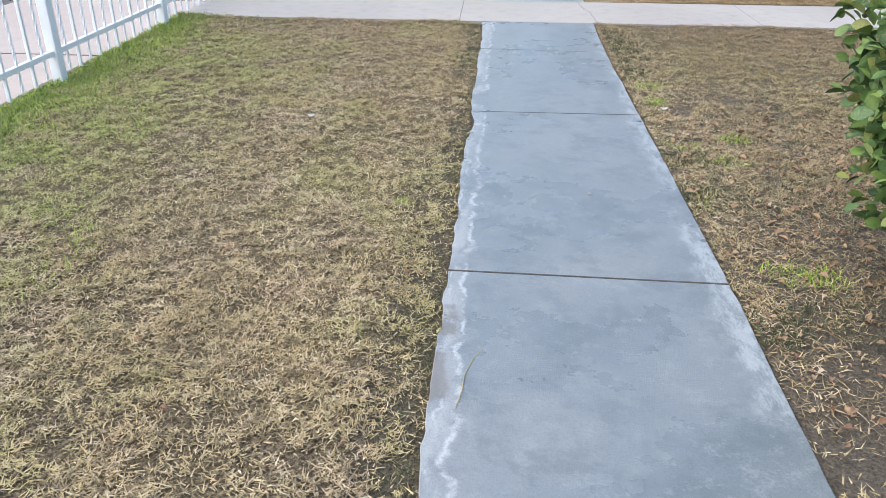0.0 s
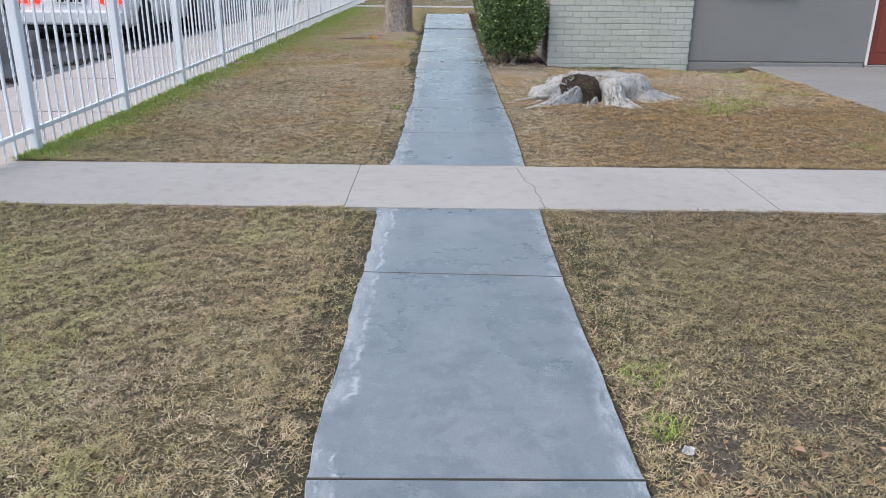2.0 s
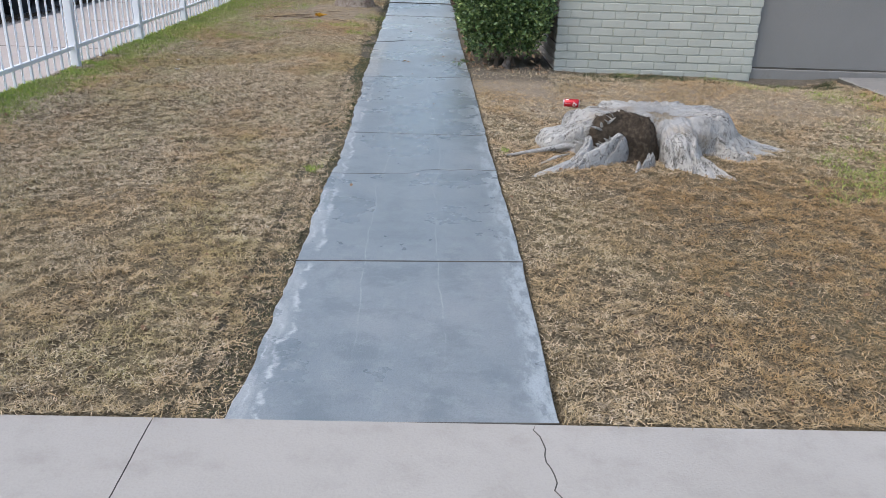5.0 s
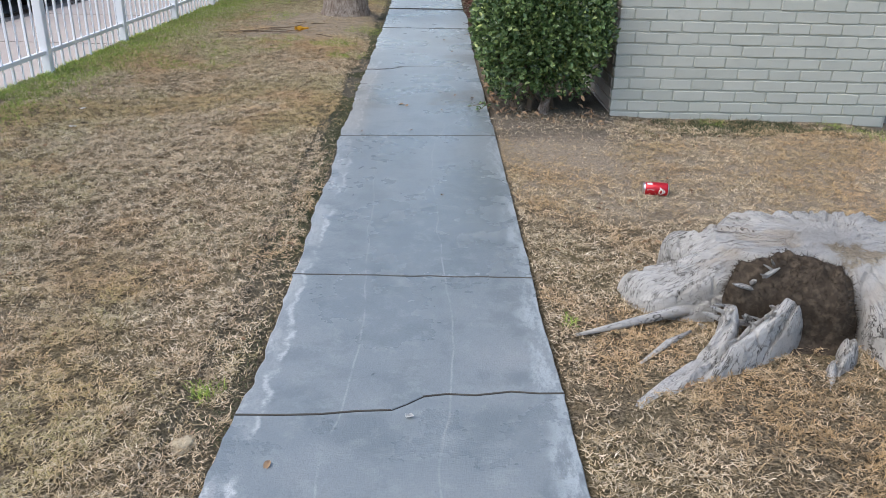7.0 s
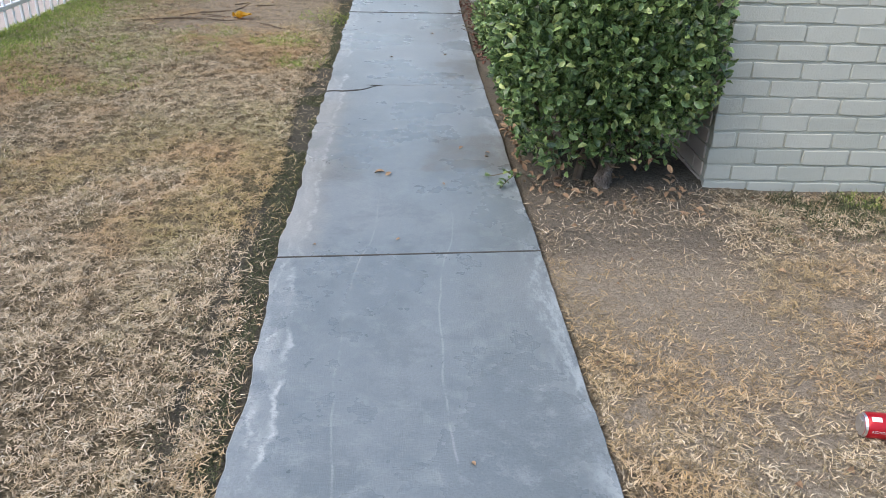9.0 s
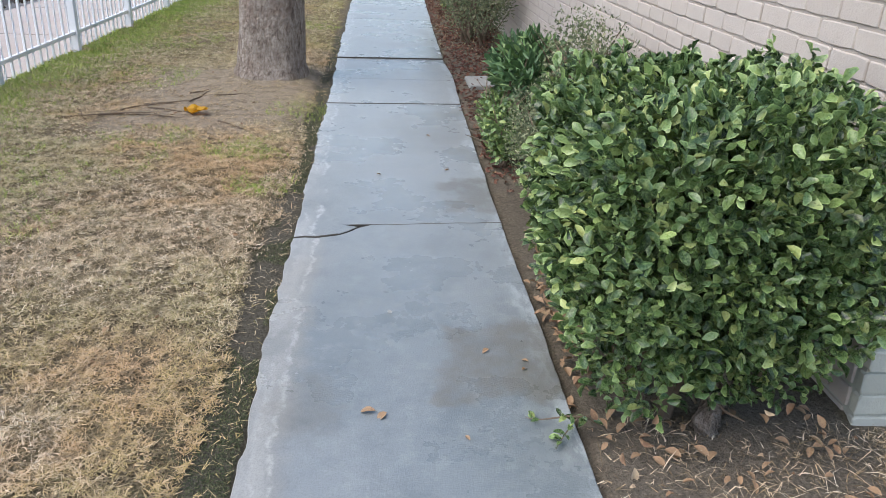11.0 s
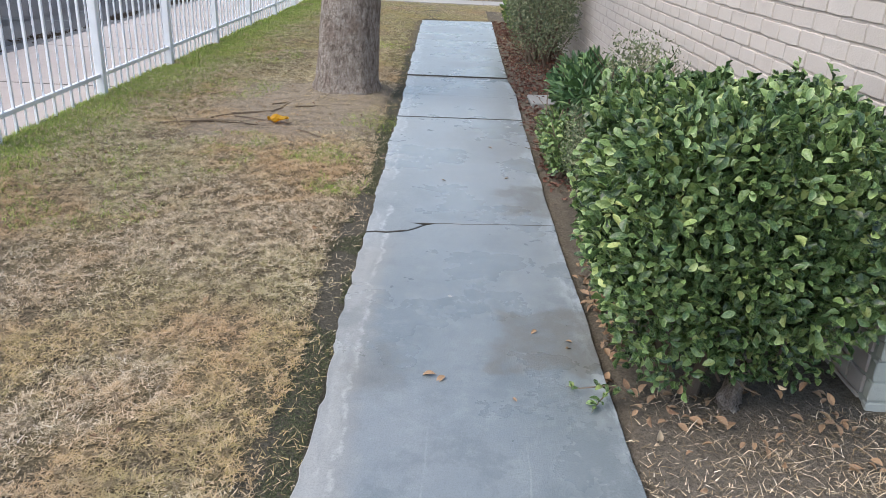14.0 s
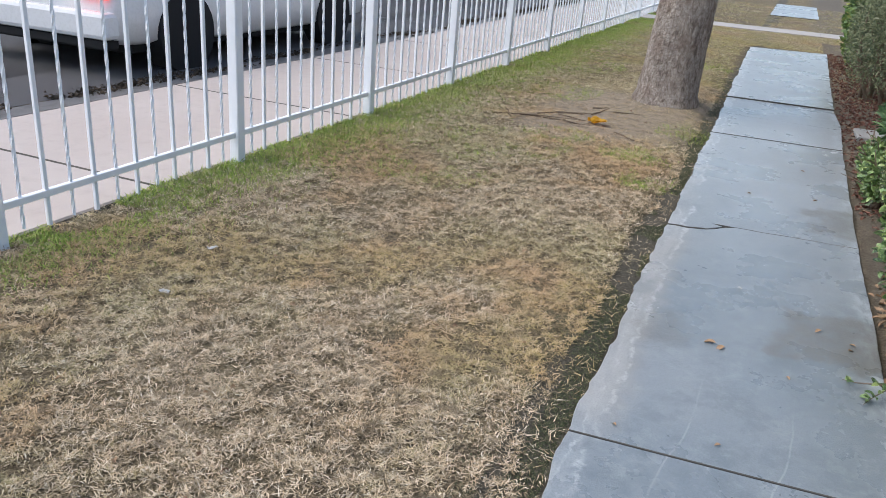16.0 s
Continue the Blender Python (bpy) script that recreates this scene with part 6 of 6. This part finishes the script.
def build_grass():
    sets = [(-3.42, -0.86, -12.9, -9.0, 18500, 1.1), (-3.42, -0.86, -9.0, 5.0, 26000, 0.96), (-3.42, -0.86, 5.0, 7.0, 15000, 1.1), (-0.02, 3.6, -10.5, 0.7, 18500, 1.0), (-3.42, 0.9, 7.0, 14.7, 7000, 1.3), (-3.42, 3.5, 15.6, 24.0, 600, 2.4), (3.6, 8.0, -12.9, -6.1, 1500, 1.6), (-0.02, 3.6, -12.9, -10.5, 3000, 1.3),
            (-3.42, 3.5, -15, -12.9, 600, 1.5)]
    vs, fs, off = [], [], 0
    g = np.random.default_rng(99)
    n = 1300
    c = g.integers(0, 60, n)
    cx, cy = g.uniform(0.25, 2.6, 60), g.uniform(-0.5, 0.62, 60)
    cx[:24], cy[:24] = g.uniform(0.15, 0.85, 24), g.uniform(0.3, 0.66, 24)
    x, y = cx[c] + g.normal(size=n) * 0.07, cy[c] + g.normal(size=n) * 0.05
    keep = lawn_free(x, y)
    x, y = x[keep], y[keep]
    n = len(x)
    v, f = blades(x, y, ground_z(x, y), g.uniform(0.03, 0.11, n), g.uniform(0.0018, 0.0034, n), np.clip(g.normal(0.35, 0.3, n), 0.03, 1.3), 98)
    vs.append(v)
    fs.append(f)
    off += len(v)
    n = 7000
    x, y = g.uniform(0.05, 1.3, n), g.uniform(-10.9, -8.9, n)
    keep = lawn_free(x, y) & (fractal(x * 2, y * 2, 58) > 0.42)
    x, y = x[keep], y[keep]
    n = len(x)
    v, f = blades(x, y, ground_z(x, y) + 0.004, g.uniform(0.03, 0.10, n), g.uniform(0.0018, 0.0034, n), np.abs(g.normal(size=n)) * 0.2 + 0.03, 97)
    vs.append(v)
    fs.append(f + off)
    off += len(v)
    for i, (x0, x1, y0, y1, dens, big) in enumerate(sets):
        g = np.random.default_rng(100 + i)
        n = int((x1 - x0) * (y1 - y0) * dens)
        # blades stand in small tufts
        m = n // 25
        tx, ty = g.uniform(x0, x1, m), g.uniform(y0, y1, m)
        thick = np.clip(0.45 + 1.3 * (value_noise(tx * 5, ty * 5, 52) - 0.2), 0.4, 1)
        keep = lawn_free(tx, ty) & (g.random(m) < thick * (1 - bare_ness(tx, ty)))
        tx, ty = tx[keep], ty[keep]
        tall = np.repeat(g.uniform(0.55, 1.2, len(tx)), 11)
        x, y = np.repeat(tx, 11), np.repeat(ty, 11)
        n = len(x)
        x, y = x + g.normal(size=n) * 0.012, y + g.normal(size=n) * 0.012
        keep = lawn_free(x, y)
        x, y, tall = x[keep], y[keep], tall[keep]
        n = len(x)
        flat = np.clip(g.normal(0.6, 0.36, n), 0.03, 1.4)
        v, f = blades(x, y, ground_z(x, y) + 0.012 * value_noise(x * 4, y * 4, 54) + g.uniform(-0.004, 0.006, n), (g.uniform(0.013, 0.030, n) + 0.02 * (g.random(n) < 0.05)) * tall * big ** 0.5,
                      g.uniform(0.0023, 0.0043, n) * big, flat, 200 + i)
        vs.append(v)
        fs.append(f + off)
        off += len(v)
        # a mat of broken stalks between them
        n = int((x1 - x0) * (y1 - y0) * dens * 1.1)
        x, y = g.uniform(x0, x1, n), g.uniform(y0, y1, n)
        keep = lawn_free(x, y) & (g.random(n) < np.clip(2.5 * value_noise(x * 21, y * 21, 55) - 0.40, 0.06, 1) * (1 - 0.94 * bare_ness(x, y)))
        x, y = x[keep], y[keep]
        n = len(x)
        heap = 0.022 * np.clip(value_noise(x * 21, y * 21, 55) - 0.3, 0, 1)
        v, f = stalks(x, y, ground_z(x, y) + heap + g.uniform(0.0, 0.006, n), g.uniform(0.014, 0.034, n) * (1 + 0.30 * np.clip((y + 1.5) / 1.5, 0, 1)) * big ** 0.5, g.uniform(0.0023, 0.0043, n) * big, np.abs(g.normal(size=n)) * 0.28, 400 + i)
        vs.append(v)
        fs.append(f + off)
        off += len(v)
    tagged(np_part("lawn", np.concatenate(vs), np.concatenate(fs), STRAW), "short dormant straw-coloured lawn grass", "grass", "", "stuff")
    # green grass: a strip along the fence and scattered patches
    g = np.random.default_rng(300)
    n = 170000
    y = g.uniform(-13, 16, n)
    x = -3.42 + np.abs(g.normal(size=n)) * np.interp(y, [-7, -5, 0, 3], [0.20, 0.13, 0.20, 0.30])
    keep = lawn_free(x, y) & (fractal(y * 0.9, x * 0.9 + 7, 61) > np.interp(y, [-6, -3, 0, 4], [0.42, 0.30, 0.22, 0.18]))
    patches = [(0.40, -8.8, 0.07), (0.12, -8.2, 0.07), (0.14, -8.9, 0.09), (0.16, -9.6, 0.10), (0.28, -9.15, 0.10), (0.23, -10.16, 0.09), (0.35, -10.19, 0.07), (1.85, -3.0, 0.25), (2.1, -2.75, 0.2), (2.3, -2.4, 0.35), (2.9, -1.6, 0.5), (2.6, 0.2, 0.35), (3.2, -0.4, 0.4), (2.95, 0.5, 0.3), (-2.2, 3.1, 0.45), (-1.35, 3.35, 0.29), (-1.2, 2.75, 0.2), (-1.15, 4.3, 0.25), (-2.0, 3.6, 0.29), (-2.4, 2.2, 0.4), (-1.2, 2.72, 0.15), (-1.35, 3.3, 0.2), (-2.5, 5.3, 0.45), (-2.7, 7.2, 0.5),
               (0.07, -2.3, 0.05), (1.5, 0.58, 0.1), (2.3, 0.56, 0.12), (3.1, 0.5, 0.2), (-1.0, -2.72, 0.05), (-1.1, -9.7, 0.05), (-2.6, -10.3, 0.5),
               (-2.9, -8.9, 0.5), (0.14, -7.9, 0.1), (2.9, -4.2, 0.4), (-1.5, 8.5, 0.4)]
    px, py = [x[keep]], [y[keep]]
    for cx, cy, r in patches:
        m = int(300 * max(r, 0.06) / 0.16) if r < 0.3 else int(3200 * r)
        a, d = g.uniform(0, 6.3, m), r * np.sqrt(g.random(m))
        qx, qy = cx + d * np.cos(a), cy + d * np.sin(a)
        k = lawn_free(qx, qy, -0.02) & (fractal(qx * 5, qy * 5, 71) > 0.42)
        px.append(qx[k])
        py.append(qy[k])
    x, y = np.concatenate(px), np.concatenate(py)
    n = len(x)
    v, f = blades(x, y, ground_z(x, y), g.uniform(0.025, 0.06, n), g.uniform(0.002, 0.004, n), np.clip(g.normal(0.9, 0.3, n), 0.2, 1.5), 301)
    tagged(np_part("green_grass", v, f, GREEN), "fresh green grass by the fence and in patches", "grass", "", "stuff")
    # low dark weeds in the damp strip beside the walk
    n = 90000
    y = np.where(g.random(n) < 0.45, g.uniform(-1.8, 4.5, n), g.uniform(-12.5, 8.0, n))
    x = walk_left(y) - 0.01 - np.abs(g.normal(size=n)) * np.interp(y, [-2.5, -1.0], [0.08, 0.10])
    keep = lawn_free(x, y) & (fractal(y * 2.5, x * 4, 81) > 0.40)
    x, y = x[keep], y[keep]
    # and along the foot of the house, and by the first bush
    qx, qy = g.uniform(0.95, 3.5, 30000), 0.66 - np.abs(g.normal(size=30000)) * 0.22
    px, py = np.concatenate((g.uniform(0.03, 0.8, 6000), 0.03 + np.abs(g.normal(size=9000)) * 0.14)), np.concatenate((g.uniform(-10.6, -7.6, 6000), g.uniform(-10.6, -6.3, 9000)))
    qx, qy = np.concatenate((qx, px)), np.concatenate((qy, py))
    keep = lawn_free(qx, qy) & (fractal(qx * 2.2, qy * 2.2, 83) > 0.42)
    house = len(x)
    x, y = np.concatenate((x, qx[keep])), np.concatenate((y, qy[keep]))
    n = len(x)
    v, f = blades(x, y, ground_z(x, y), g.uniform(0.006, 0.016, n) * np.where(np.arange(n) < house, 1.0, 3.2), g.uniform(0.0016, 0.0034, n) * np.where(np.arange(n) < house, 1.0, 1.3), np.clip(g.normal(0.6, 0.35, n), 0.1, 1.4), 302)
    tagged(np_part("low_weeds", v, f, WEED), "low dark weeds in the damp strip beside the walk", "weeds", "", "stuff")


build_grass()

# ---- bricks ----


def brick_mesh(length, material, seed):
    """One thickly painted brick: a block with rounded corners and uneven arrises."""
    g = random.Random(seed)
    h, d = COURSE - 0.0095, 0.03
    bm = bmesh.new()

    def ring(inset, y, jitter):
        a, b, c = length / 2 - inset, h / 2 - inset, 0.006
        pts = [(-a, -b + c), (-a + c, -b), (-a / 3, -b), (a / 3, -b), (a - c, -b), (a, -b + c), (a, b - c), (a - c, b), (a / 3, b), (-a / 3, b), (-a + c, b), (-a, b - c)]
        return [bm.verts.new((x + g.uniform(-1, 1) * jitter, y, z + g.uniform(-1, 1) * jitter)) for x, z in pts]
    rings = [ring(0, d, 0), ring(0.0, 0.0040, 0.0024)]
    rings.append([bm.verts.new((v.co.x * (1 - 0.006 / length), g.uniform(0, 0.0012), v.co.z * (1 - 0.006 / h))) for v in rings[1]])
    for u, v in zip(rings, rings[1:]):
        for i in range(12):
            bm.faces.new((u[i], u[(i + 1) % 12], v[(i + 1) % 12], v[i]))
    bm.faces.new(rings[-1])
    bmesh.ops.triangulate(bm, faces=[f for f in bm.faces if len(f.verts) > 3])
    return to_mesh("brick", bm, material)


def lay(parent, length, start, material, place, single_from=0.0, single_to=1e9, seed=0):
    """Courses of running bond along a wall; those past the single stretch are joined."""
    g = random.Random(seed)
    full = [brick_mesh(PITCH - 0.009, material, s) for s in range(6)]
    cut = {}
    rest = []
    for c in range(17):
        z = -0.0625 + COURSE * (c + 0.5)
        s = start - (PITCH / 2 if c % 2 else 0) + g.uniform(-0.012, 0.012)
        while s < length:
            a, b = max(s, 0.0), min(s + PITCH - 0.009, length)
            if b - a > 0.03:
                w = b - a
                if w > PITCH - 0.012:
                    me = g.choice(full)
                else:
                    key = round(w, 2)
                    me = cut.setdefault(key, brick_mesh(key, material, int(key * 100)))
                m = place((a + b) / 2, z + g.uniform(-0.0015, 0.0015), g.uniform(-0.003, 0.002)) @ pose(0, 0, 0, 0, g.uniform(-0.5, 0.5), 0)
                if single_from <= a < single_to:
                    ob = new("brick", me)
                    ob.parent = parent
                    ob.matrix_basis = m
                else:
                    rest.append((me, m))
            s += PITCH
    if rest:
        vs, fs, off = [], [], 0
        for me, m in rest:
            co = np.empty(len(me.vertices) * 3, np.float32)
            me.vertices.foreach_get("co", co)
            co = co.reshape(-1, 3) @ np.array(m.to_3x3()).T + np.array(m.translation)
            vs.append(co)
            fs.append(np.array([tuple(p.vertices) for p in me.polygons]) + off)
            off += len(co)
        tagged(np_part("far_bricks", np.concatenate(vs), np.concatenate(fs), material, parent), "", "", "", "stuff")


lay(wall_front, 1.905, 0.0, BRICK_A, lambda s, z, o: pose(HX + s, HY - 0.003 + o, z), 0, 9, 1)
lay(wall_side, 12.75, 0.0, BRICK_B, lambda s, z, o: pose(HX - 0.003 + o, HY + 0.045 + s, z, 0, 0, -90), 0.0, 4.0, 2)
